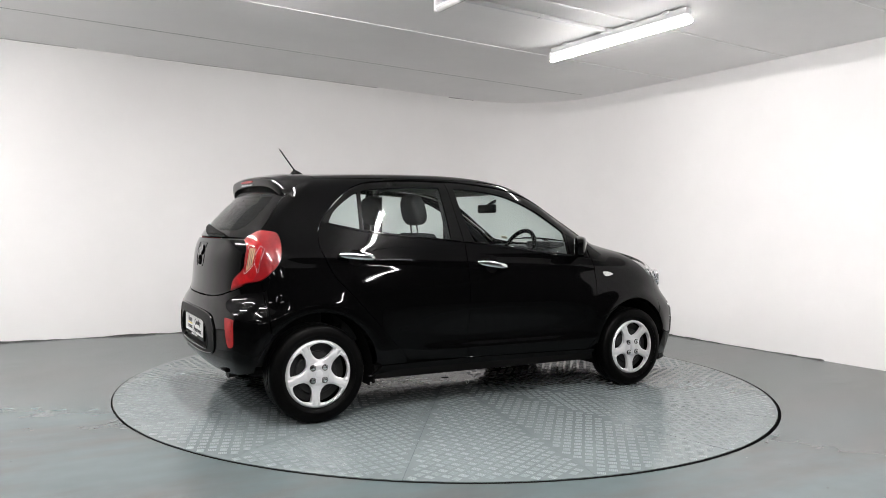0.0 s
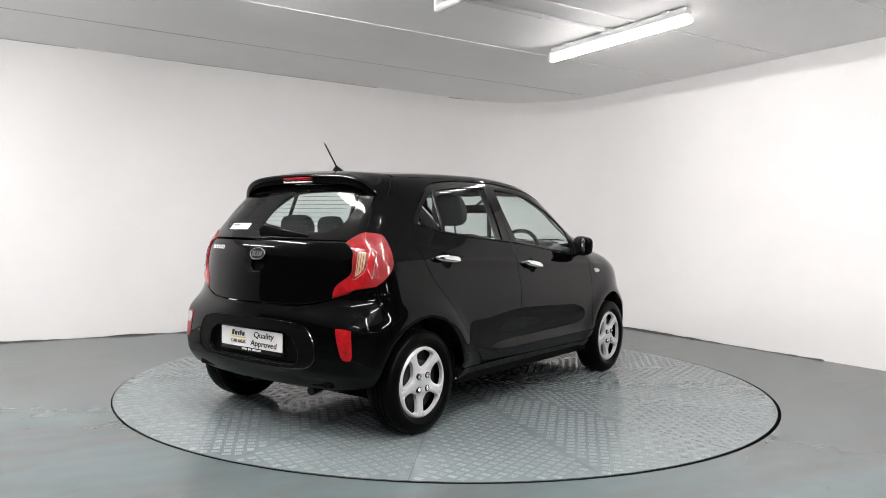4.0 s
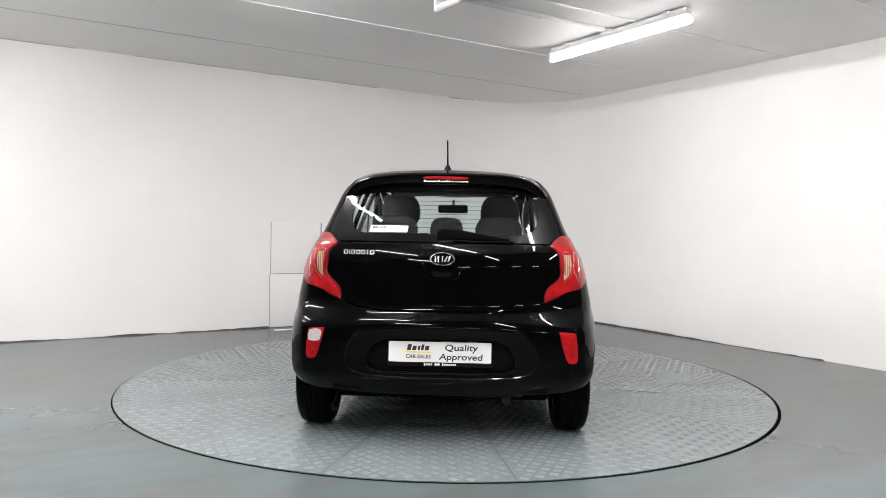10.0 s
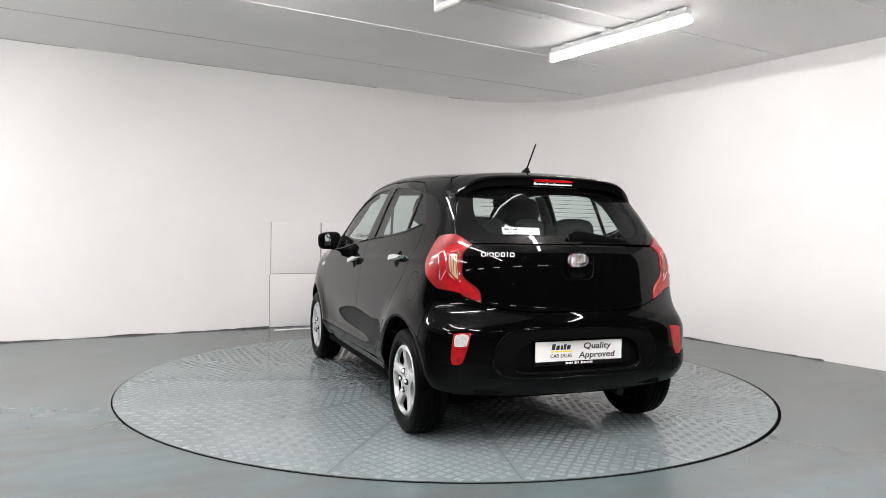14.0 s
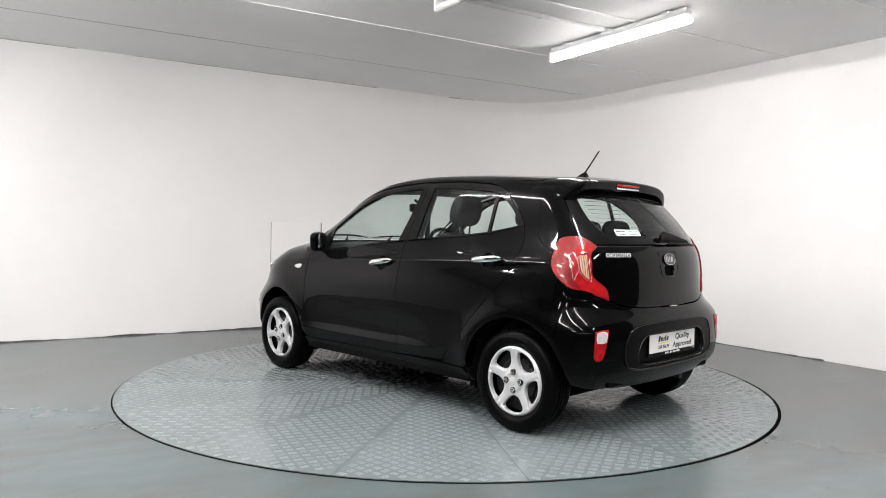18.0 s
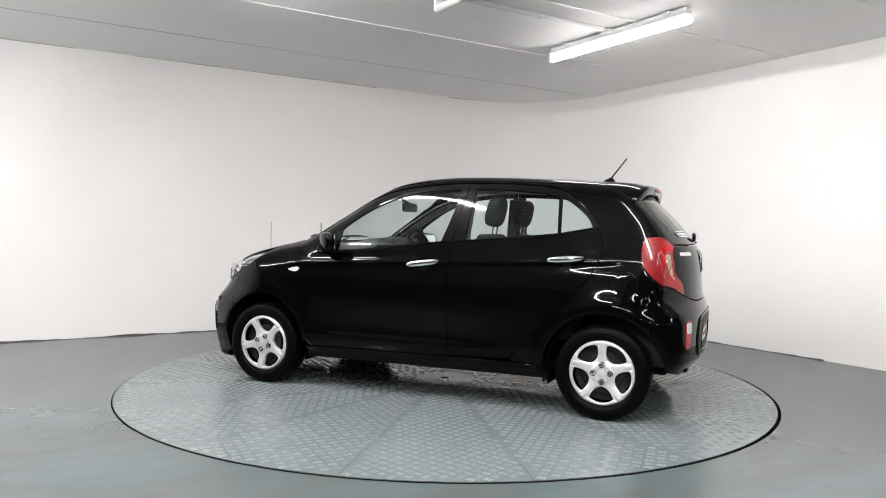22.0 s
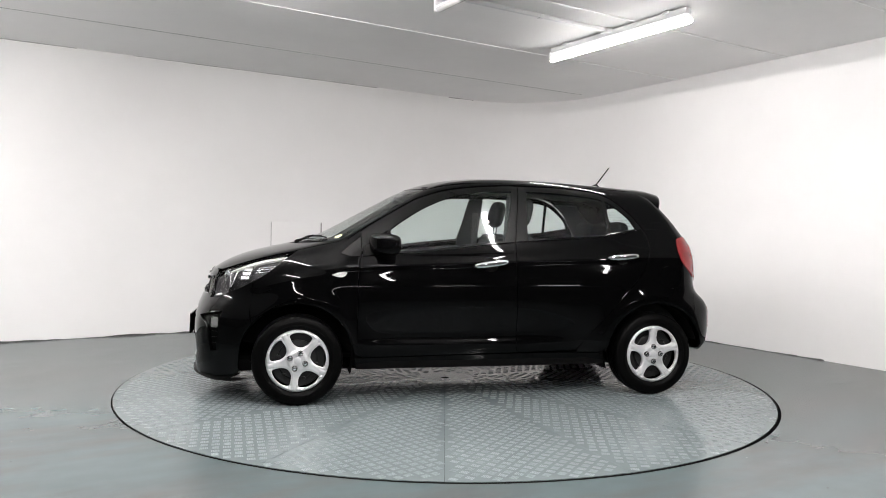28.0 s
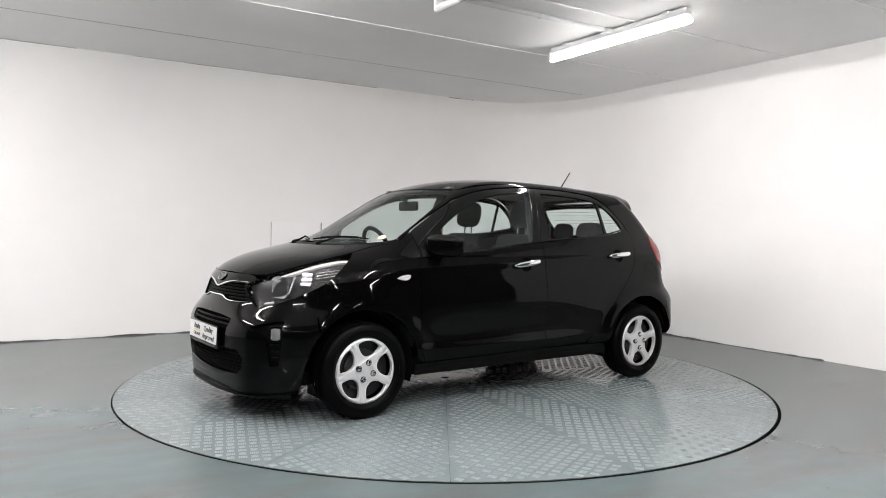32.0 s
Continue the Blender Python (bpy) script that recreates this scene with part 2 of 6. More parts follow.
def build_room():
    line = wall_line()
    verts, faces = [], []
    zs = (0.0, CEIL_Z)
    for k, off in enumerate((0.0, 0.15)):
        for i, (u, v) in enumerate(line):
            if i == 0:
                n = (0, 1)
            elif i == len(line) - 1:
                n = (1, 0)
            else:
                du, dv = line[i + 1][0] - line[i - 1][0], line[i + 1][1] - line[i - 1][1]
                h = math.hypot(du, dv)
                n = (-dv / h, du / h)
            for z in zs:
                verts.append((u + n[0] * off, v + n[1] * off, z))
    n = len(line)
    for i in range(n - 1):
        a = 2 * i
        faces += [(a, a + 1, a + 3, a + 2)]
        b = 2 * n + a
        faces += [(b, b + 2, b + 3, b + 1), (a + 1, b + 1, b + 3, a + 3), (a, a + 2, b + 2, b)]
    w = link("wall_north", verts, faces, WALL)
    w.data.set_sharp_from_angle(angle=radians(30))
    w.matrix_basis = ROOM
    tagged(w, "white painted wall with a rounded corner, slightly scuffed", "wall", kind="structure")
    # unseen walls, added near black so the car's paint reflects darkness
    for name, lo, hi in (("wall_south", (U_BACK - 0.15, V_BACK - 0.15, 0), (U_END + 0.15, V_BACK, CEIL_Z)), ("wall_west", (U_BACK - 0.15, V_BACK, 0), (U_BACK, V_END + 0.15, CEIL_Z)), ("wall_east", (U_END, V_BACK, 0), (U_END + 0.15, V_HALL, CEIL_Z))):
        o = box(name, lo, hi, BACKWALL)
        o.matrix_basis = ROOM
        tagged(o, "unseen dark grey wall added to close the space behind the camera", "wall", kind="structure")
    f = link("floor", [(U_BACK - 0.2, V_BACK - 0.2, 0), (U_END + 0.2, V_BACK - 0.2, 0), (U_END + 0.2, V_END + 0.2, 0), (U_BACK - 0.2, V_END + 0.2, 0)], [(0, 1, 2, 3)], FLOOR)
    f.matrix_basis = ROOM
    tagged(f, "grey-green painted concrete floor, scuffed and slightly glossy", "floor", kind="structure")
    # ceiling boards with a joint every 1.25 m
    bm = bmesh.new()
    joints = [V_HALL, -2.96, -1.71, -0.46, 0.81, 2.09, V_END + 0.2]
    for a, b in zip(joints, joints[1:]):
        add_box(bm, (U_BACK - 0.2, a + 0.002, CEIL_Z), (U_END + 0.2, b - 0.002, CEIL_Z + 0.02))
    add_box(bm, (U_BACK - 0.2, V_HALL, CEIL_Z + 0.021), (U_END + 0.2, V_END + 0.3, CEIL_Z + 0.06))
    c = part("ceiling", bm, CEIL, smooth=False)
    c.matrix_basis = ROOM
    tagged(c, "white ceiling of long boards with straight joints", "ceiling", kind="structure")
    # unseen hall ceiling, added near black for the same dark reflections
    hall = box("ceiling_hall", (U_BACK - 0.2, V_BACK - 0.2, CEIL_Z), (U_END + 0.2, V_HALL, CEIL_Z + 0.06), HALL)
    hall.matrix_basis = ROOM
    tagged(hall, "unseen dark ceiling added over the space beyond the bay", "ceiling", kind="structure")
    for v in (0.81, -0.46, -1.71, -2.96):
        b = box("trim", (U_BACK, v - 0.011, CEIL_Z - 0.008), (U_END - 0.01, v + 0.011, CEIL_Z - 0.0005), STRIP, bevel=0.002)
        b.matrix_basis = ROOM
        tagged(b, "thin white cover strip along a ceiling joint", "trim", kind="structure")


def build_tube_light(u, v0, v1, lit=True, name="fluorescent_light", turn=0, tube=TUBE, open_to=0):
    """A batten under the ceiling with a bare tube below it; origin at its middle on the ceiling."""
    mid, half = (v0 + v1) / 2, (v1 - v0) / 2
    t = thing(name, "white fluorescent batten with one lit tube under the ceiling" if lit else "white batten light with a grey ribbed diffuser, switched off", "ceiling light", "tube lights", ROOM @ pose(u, mid, CEIL_Z, 0, 0, turn))
    box("batten", (-0.028, -half + 0.03, -0.060), (0.028, half - 0.03, -0.012), FIXTURE, t, 0.006)
    for s in (-1, 1):
        box("bracket", (-0.035, s * half * 0.72 - 0.03, -0.03), (0.035, s * half * 0.72 + 0.03, -0.0005), FIXTURE, t, 0.004)
        if s > 0 or not lit:
            box("end_cap", (-0.028, s * (half - 0.012) - 0.018, -0.128), (0.028, s * (half - 0.012) + 0.018, -0.045), FIXTURE, t, 0.010)
    prof = [(0.001, -half + 0.006), (0.022, -half + 0.009), (0.027, -half + 0.03), (0.027, half - 0.03), (0.022, half - 0.009), (0.001, half - 0.006)]
    for nm, a0, a1, material, label in (("tube", 180 + open_to, 360 - open_to, tube if lit else DIFFUSER, "glowing white tube" if lit else "grey ribbed diffuser"), ("tube_back", -open_to, 180 + open_to, TUBE_BACK if lit else FIXTURE, "")):
        bm = bmesh.new()
        rows = []
        for r, y in prof:
            rows.append([bm.verts.new((r * math.cos(radians(a0 + (a1 - a0) * k / 12)), y, -0.106 + r * math.sin(radians(a0 + (a1 - a0) * k / 12)))) for k in range(13)])
        for a, b in zip(rows, rows[1:]):
            for k in range(12):
                bm.faces.new((a[k], b[k], b[k + 1], a[k + 1]))
        part(nm, bm, material, t, label)
    return t


build_room()
build_tube_light(1.44, -1.00, 0.57, tube=TUBE_DIMMED, open_to=26)
build_tube_light(-1.68, -1.03, 0.54)
build_tube_light(-0.20, -1.72, -0.13, lit=False)
build_tube_light(-3.40, -0.30, 1.27)
# unseen tube, added near the left wall only to brighten it
build_tube_light(-4.60, 0.95, 2.52)
# further ranks of the same tubes, above and behind the camera
for uu, vv in ((-0.05, -3.65), (-1.70, -3.65), (-3.35, -3.65)):
    build_tube_light(uu, vv, vv + 1.57)
for uu in (1.20, -1.80, -4.60):
    build_tube_light(uu, -6.00, -4.43)
for uu in (-7.4, -5.4, -3.4, -1.4, 0.6):
    build_tube_light(uu, -10.2, -9.4, turn=90, tube=TUBE_FAR)


def build_wall_panels():
    """Flush white hatches in the wall, with a threshold strip on the floor."""
    for u0, u1, z0, z1 in ((-0.271, 0.308, 0.594, 1.166), (-0.281, 0.328, 0.004, 0.586), (0.318, 0.93, 0.594, 1.170), (0.340, 0.93, 0.004, 0.586)):
        t = thing("wall_hatch", "white flush access hatch in the painted wall", "hatch", "wall hatches", ROOM @ pose((u0 + u1) / 2, V_END, z0))
        h = (u1 - u0) / 2
        box("hatch_panel", (-h + 0.003, -0.006, 0.003), (h - 0.003, -0.001, z1 - z0 - 0.003), WALL, t, 0.001)
        for lo, hi in (((-h - 0.004, -0.0035, 0), (-h + 0.003, -0.001, z1 - z0)), ((h - 0.003, -0.0035, 0), (h + 0.004, -0.001, z1 - z0)), ((-h, -0.0035, -0.004 if z0 > 0.1 else 0.0), (h, -0.001, 0.003))):
            box("shadow_joint", lo, hi, JOINT, t)
    s = box("threshold_strip", (-0.31, 2.93, 0.0), (0.24, 2.975, 0.010), FIXTURE, bevel=0.003)
    s.matrix_basis = ROOM
    tagged(s, "white metal strip lying on the floor before the hatch", "strip")


def build_conduit():
    t = thing("cable_trunking", "white cable trunking across the ceiling between the lights", "trunking", m=ROOM @ pose(0, -0.18, CEIL_Z))
    box("trunk", (-0.06, -0.016, -0.028), (1.40, 0.016, -0.0006), FIXTURE, t, 0.003)
    box("joint_clip", (0.68, -0.020, -0.034), (0.72, 0.020, -0.0005), FIXTURE, t, 0.003)
    box("junction_box", (1.36, -0.035, -0.04), (1.43, 0.035, -0.0005), FIXTURE, t, 0.004)


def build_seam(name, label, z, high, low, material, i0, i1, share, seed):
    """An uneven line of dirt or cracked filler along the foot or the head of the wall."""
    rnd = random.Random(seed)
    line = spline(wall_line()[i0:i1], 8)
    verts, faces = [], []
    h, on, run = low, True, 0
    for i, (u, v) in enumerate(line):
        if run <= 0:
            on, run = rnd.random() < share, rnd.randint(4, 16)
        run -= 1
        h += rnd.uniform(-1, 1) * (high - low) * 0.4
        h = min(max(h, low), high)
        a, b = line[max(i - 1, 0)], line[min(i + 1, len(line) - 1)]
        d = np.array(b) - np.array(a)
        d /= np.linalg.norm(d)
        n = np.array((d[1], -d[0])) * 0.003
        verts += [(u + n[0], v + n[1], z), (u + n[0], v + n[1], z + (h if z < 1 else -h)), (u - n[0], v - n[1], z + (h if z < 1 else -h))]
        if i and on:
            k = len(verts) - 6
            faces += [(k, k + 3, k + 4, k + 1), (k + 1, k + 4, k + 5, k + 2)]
    o = link(name, verts, faces, material, smooth=False)
    o.matrix_basis = ROOM
    tagged(o, label, "trim", kind="structure")


for jv in (2.09,):
    jo = box("trim", (U_BACK, jv - 0.003, CEIL_Z - 0.0022), (U_END - ROUND * 0.2, jv + 0.003, CEIL_Z - 0.0004), JOINT)
    jo.matrix_basis = ROOM
    tagged(jo, "thin grey joint between two ceiling boards", "trim", kind="structure")
build_wall_panels()
build_conduit()
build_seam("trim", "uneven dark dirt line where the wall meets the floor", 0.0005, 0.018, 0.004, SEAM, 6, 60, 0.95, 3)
build_seam("trim", "cracked grey filler where the wall meets the ceiling", CEIL_Z - 0.0006, 0.009, 0.002, JOINT, 8, 26, 0.55, 8)

# ---------------------------------------------------------------- the turntable: sixteen tread plates on a round frame, flush with the floor
TABLE_R = 2.268
SECTORS, FIRST_SEAM = 16, 10.2


def sector_mesh():
    """One pie-shaped tread plate along +x with raised bars in alternating directions."""
    half = math.pi / SECTORS
    cut = 0.0010
    z = 0.004
    verts, faces = [], []

    def edge(r, s):
        a = s * (half - cut / max(r, 0.05))
        return (r * math.cos(a), r * math.sin(a))

    n = 10
    ring = [edge(0.03, -1)] + [edge(TABLE_R, -1 + 2 * i / n) if 0 < i < n else edge(TABLE_R, -1 if i == 0 else 1) for i in range(n + 1)] + [edge(0.03, 1)]
    for zz, k in ((z, 1.0), (-0.01, 1.0)):
        verts += [(x * k, y * k, zz) for x, y in ring]
    m = len(ring)
    faces.append(tuple(range(m)))
    faces += [(i, m + i, m + (i + 1) % m, (i + 1) % m) for i in range(m)]
    flat = len(faces)
    L, w, h, step = 0.0172, 0.0034, 0.0008, 0.0555
    gc, gs = math.cos(radians(50)), math.sin(radians(50))
    for i in range(-45, 46):
        for j in range(-45, 46):
            cx, cy = step * (i * gc - j * gs), step * (i * gs + j * gc)
            r = math.hypot(cx, cy)
            if r > TABLE_R - 0.028 or r < 0.04 or abs(math.atan2(cy, cx)) > half - 0.022 / r:
                continue
            c, s = ((gc, gs), (-gs, gc))[(i + j) % 2]
            for q in (-2, -1, 0, 1, 2):
                d = q * 0.0084
                x, y = cx - d * s, cy + d * c
                k = len(verts)
                for px, py, pz in ((-L, -w, 0), (L, -w, 0), (L, w, 0), (-L, w, 0), (-L * 0.86, -w * 0.45, h), (L * 0.86, -w * 0.45, h), (L * 0.86, w * 0.45, h), (-L * 0.86, w * 0.45, h)):
                    verts.append((x + px * c - py * s, y + px * s + py * c, z + pz))
                faces += [(k, k + 1, k + 5, k + 4), (k + 1, k + 2, k + 6, k + 5), (k + 2, k + 3, k + 7, k + 6), (k + 3, k, k + 4, k + 7), (k + 4, k + 5, k + 6, k + 7)]
    me = bpy.data.meshes.new("tread_plate")
    me.from_pydata(verts, [], faces)
    me.materials.append(PLATE)
    me.materials.append(BAR)
    me.polygons.foreach_set("material_index", [0] * flat + [1] * (len(faces) - flat))
    me.update()
    return me


def build_table():
    t = thing("turntable", "round grey painted tread-plate turntable set flush in the floor", "turntable")
    bm = bmesh.new()
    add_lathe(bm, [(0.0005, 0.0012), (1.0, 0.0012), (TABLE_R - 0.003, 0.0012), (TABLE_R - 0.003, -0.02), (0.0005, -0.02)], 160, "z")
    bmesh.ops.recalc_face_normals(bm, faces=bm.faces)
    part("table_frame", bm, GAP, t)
    me = sector_mesh()
    for k in range(SECTORS):
        o = new("tread_plate", me)
        o.parent = t
        o.matrix_basis = pose(0, 0, 0, 0, 0, FIRST_SEAM + 360 / SECTORS * (k + 0.5))
    o = chips("grit", 26, lambda rnd: (lambda r, a: (r * math.cos(a), r * math.sin(a)))(TABLE_R * 0.96 * math.sqrt(rnd.random()), rnd.random() * 6.283), 0.0042, 5)
    o.parent = t
    tagged(o, kind="stuff")
    return t


def chips(name, count, where, z, seed, big=1.0, material=GRIT):
    """Small dark flakes lying about."""
    rnd = random.Random(seed)
    verts, faces = [], []
    for _ in range(count):
        x, y = where(rnd)
        r = rnd.uniform(0.0018, 0.006) * big
        n = rnd.randint(5, 7)
        k = len(verts)
        a0 = rnd.random() * 6
        stretch = rnd.uniform(0.35, 1.0)
        pts = [(r * rnd.uniform(0.6, 1.2) * math.cos(a0 + 6.283 * i / n), r * stretch * rnd.uniform(0.6, 1.2) * math.sin(a0 + 6.283 * i / n)) for i in range(n)]
        verts += [(x + a, y + b, z) for a, b in pts] + [(x + a * 0.8, y + b * 0.8, z + 0.0015) for a, b in pts]
        faces.append(tuple(k + n + i for i in range(n)))
        faces += [(k + i, k + (i + 1) % n, k + n + (i + 1) % n, k + n + i) for i in range(n)]
    return link(name, verts, faces, material, smooth=False)


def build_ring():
    # flat ring at floor level; the gap's shade is put into its black colour
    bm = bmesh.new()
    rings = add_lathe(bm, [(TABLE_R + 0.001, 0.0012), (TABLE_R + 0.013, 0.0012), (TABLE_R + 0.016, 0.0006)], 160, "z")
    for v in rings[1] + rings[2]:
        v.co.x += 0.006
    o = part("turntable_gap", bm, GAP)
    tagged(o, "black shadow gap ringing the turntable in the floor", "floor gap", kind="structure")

    def spot(rnd):
        while True:
            x, y = rnd.uniform(-4.2, 4.0), rnd.uniform(-4.0, 3.0)
            u = x * math.cos(radians(ROOM_TURN)) + y * math.sin(radians(ROOM_TURN))
            v = -x * math.sin(radians(ROOM_TURN)) + y * math.cos(radians(ROOM_TURN))
            if math.hypot(x, y) > TABLE_R + 0.08 and u < 3.2 and v < 3.0:
                return x, y
    g = chips("floor_grit", 90, spot, 0.0003, 11)
    tagged(g, "scattered dark grit and paint flakes on the floor", "grit", kind="stuff")
    g = chips("paint_flakes", 18, spot, 0.0003, 23, 0.45, FLECK)
    tagged(g, "scattered pale paint flakes on the floor", "flakes", kind="stuff")


TABLE = build_table()
build_ring()

# ---------------------------------------------------------------- the car's outer skin as one smooth form
# car space: x forward, y to its left, z up, origin between the wheels on the ground


def curve(pairs, soft=0.02):
    """A smooth function along (x, y) pairs, rounded over a short stretch."""
    xs, ys = np.array([p[0] for p in pairs], float), np.array([p[1] for p in pairs], float)
    if xs[0] > xs[-1]:
        xs, ys = xs[::-1], ys[::-1]
    h, d = np.diff(xs), np.diff(ys) / np.diff(xs)
    m = np.zeros(len(xs))
    for i in range(1, len(xs) - 1):
        if d[i - 1] * d[i] > 0:
            w1, w2 = 2 * h[i] + h[i - 1], h[i] + 2 * h[i - 1]
            m[i] = (w1 + w2) / (w1 / d[i - 1] + w2 / d[i])
    m[0], m[-1] = d[0], d[-1]

    def at(x):
        x = np.asarray(x, float)
        i = np.clip(np.searchsorted(xs, x) - 1, 0, len(xs) - 2)
        t = (x - xs[i]) / h[i]
        lo, hi = t < 0, t > 1
        tc = np.clip(t, 0, 1)
        v = (ys[i] * (1 + 2 * tc) * (1 - tc) ** 2 + h[i] * m[i] * tc * (1 - tc) ** 2 + ys[i + 1] * tc ** 2 * (3 - 2 * tc) + h[i] * m[i + 1] * tc ** 2 * (tc - 1))
        return v + np.where(lo, t * h[i] * m[0], 0) + np.where(hi, (t - 1) * h[i] * m[-1], 0)
    gap = 0.001
    kernel = np.exp(-0.5 * (np.arange(-4 * soft, 4 * soft + gap / 2, gap) / soft) ** 2)
    k = len(kernel) // 2
    grid = np.arange(xs[0] - 0.8, xs[-1] + 0.8, gap)
    table = np.convolve(at(grid), kernel / kernel.sum(), "valid")
    grid = grid[k:k + len(table)]
    return lambda x: np.interp(x, grid, table)


TOP = curve([(2.1, 0.70), (1.90, 0.795), (1.80, 0.846), (1.70, 0.885), (1.60, 0.915), (1.45, 0.953), (1.28, 0.992), (1.13, 1.030), (1.02, 1.077), (0.90, 1.141), (0.76, 1.218), (0.62, 1.295), (0.50, 1.360), (0.38, 1.408), (0.27, 1.440),
             (0.15, 1.463), (0.0, 1.479), (-0.2, 1.486), (-0.5, 1.480), (-0.8, 1.466), (-1.05, 1.450), (-1.25, 1.432), (-1.40, 1.412), (-1.7, 1.37)], 0.035)
CROWN = curve([(2.1, 0.16), (1.5, 0.12), (1.2, 0.12), (0.9, 0.27), (0.6, 0.27), (0.2, 0.13), (-1.5, 0.13)], 0.05)
WIDE = curve([(0.10, 0.690), (0.18, 0.715), (0.25, 0.752), (0.30, 0.768), (0.36, 0.793), (0.46, 0.796), (0.60, 0.802), (0.72, 0.798), (0.82, 0.780), (0.90, 0.761), (0.97, 0.744), (1.04, 0.719), (1.12, 0.689), (1.20, 0.657), (1.30, 0.616), (1.38, 0.580), (1.46, 0.540), (1.6, 0.47)])
TAPER_LOW = curve([(2.1, -0.20), (1.75, -0.10), (1.5, -0.045), (1.25, -0.012), (0.9, 0.0), (0.0, 0.0), (-0.9, 0.0), (-1.2, -0.002), (-1.4, -0.008), (-1.6, -0.028), (-1.9, -0.09)], 0.05)
TAPER_HIGH = curve([(2.1, -0.22), (1.5, -0.14), (1.2, -0.09), (0.8, -0.03), (0.4, 0.0), (0.0, 0.0), (-0.5, -0.004), (-0.9, -0.012), (-1.2, -0.027), (-1.45, -0.052), (-1.9, -0.12)], 0.05)
NOSE = curve([(0.05, 1.80), (0.12, 1.845), (0.20, 1.866), (0.28, 1.870), (0.38, 1.880), (0.48, 1.880), (0.56, 1.864), (0.63, 1.838), (0.69, 1.815), (0.74, 1.808), (0.79, 1.806), (0.84, 1.785), (1.0, 1.64)])
NOSE_A = curve([(0.1, 0.19), (0.54, 0.19), (0.62, 0.32), (0.70, 0.42), (0.80, 0.43), (0.95, 0.40)], 0.03)
TAIL = curve([(0.10, -1.50), (0.22, -1.605), (0.28, -1.670), (0.35, -1.722), (0.45, -1.738), (0.56, -1.738), (0.62, -1.735), (0.655, -1.726), (0.69, -1.708), (0.76, -1.699), (0.85, -1.695), (0.94, -1.687), (1.00, -1.672), (1.05, -1.645), (1.12, -1.590), (1.19, -1.530), (1.27, -1.450), (1.34, -1.380), (1.42, -1.30)])
TAIL_A = curve([(0.2, 0.10), (0.60, 0.11), (0.72, 0.19), (1.0, 0.22), (1.3, 0.24)], 0.03)
TAIL_B = curve([(0.2, 0.12), (0.60, 0.14), (0.72, 0.30), (1.0, 0.30), (1.3, 0.20)], 0.03)
FLOOR_Z = curve([(2.1, 0.10), (1.6, 0.10), (1.4, 0.13), (0.8, 0.17), (-0.9, 0.17), (-1.4, 0.18), (-1.9, 0.20)])


def smax(a, b, k):
    h = np.maximum(k - np.abs(a - b), 0) / k
    return np.maximum(a, b) + h * h * k * 0.25


def step01(x, lo, hi):
    t = np.clip((x - lo) / (hi - lo), 0, 1)
    return t * t * (3 - 2 * t)


def side_y(x, z):
    hi = step01(z, 0.85, 1.15)
    y = WIDE(z) + TAPER_LOW(x) * (1 - hi) + TAPER_HIGH(x) * hi
    for cx, amp in ((1.2, 0.016), (-1.2, 0.020)):
        r = np.hypot(x - cx, z - 0.285)
        y = y + amp * np.exp(-((r - 0.37) / 0.075) ** 2) * step01(z, 0.15, 0.4)
    y = y + 0.004 * np.exp(-((z - 0.985) / 0.10) ** 2) * step01(-x, 1.25, 1.5)
    # shoulder line along the handles and the hollow low on the doors
    run = step01(x, -1.5, -1.2) * (1 - step01(x, 0.9, 1.2))
    y = y + 0.006 * np.exp(-((z - (0.905 - 0.035 * (x + 0.2))) / 0.022) ** 2) * run
    low = step01(x, -0.70, -0.10) * (1 - step01(x, 0.45, 0.95))
    y = y - 0.020 * step01(z, 0.366, 0.418) * (1 - step01(z, 0.43, 0.66)) * low
    return y


def top_z(x, y):
    return TOP(x) - CROWN(x) * y * y


def nose_x(y, z):
    return NOSE(z) - NOSE_A(z) * y * y - 0.55 * y ** 6


def tail_x(y, z):
    return TAIL(z) + TAIL_A(z) * y * y + TAIL_B(z) * y ** 4


def skin(p):
    """Below zero inside the car, above outside; about the distance in metres."""
    x, y, z = p[:, 0], np.abs(p[:, 1]), p[:, 2]
    e = 0.004
    s = side_y(x, z)
    fs = (y - s) / np.sqrt(1 + ((side_y(x, z + e) - s) / e) ** 2 + ((side_y(x + e, z) - s) / e) ** 2)
    t = top_z(x, y)
    ft = (z - t) / np.sqrt(1 + ((top_z(x + e, y) - t) / e) ** 2 + (2 * CROWN(x) * y) ** 2)
    n = nose_x(y, z)
    ff = (x - n) / np.sqrt(1 + ((nose_x(y + e, z) - n) / e) ** 2 + ((nose_x(y, z + e) - n) / e) ** 2)
    r = tail_x(y, z)
    fb = (r - x) / np.sqrt(1 + ((tail_x(y + e, z) - r) / e) ** 2 + ((tail_x(y, z + e) - r) / e) ** 2)
    k_side = 0.10 + 0.05 * step01(x, 0.7, 1.2)
    f = smax(fs, ft, k_side)
    f = smax(f, ff, 0.16 - 0.08 * step01(z, 0.2, 0.1))
    f = smax(f, fb, 0.06 + 0.04 * step01(z, 0.75, 0.6) * step01(y, 0.4, 0.6))
    return smax(f, FLOOR_Z(x) - z, 0.05)


def skin_normal(p):
    e = 0.0025
    g = np.stack([skin(p + np.eye(3)[i] * e) - skin(p - np.eye(3)[i] * e) for i in range(3)], -1)
    return g / np.maximum(np.linalg.norm(g, axis=1, keepdims=True), 1e-9)


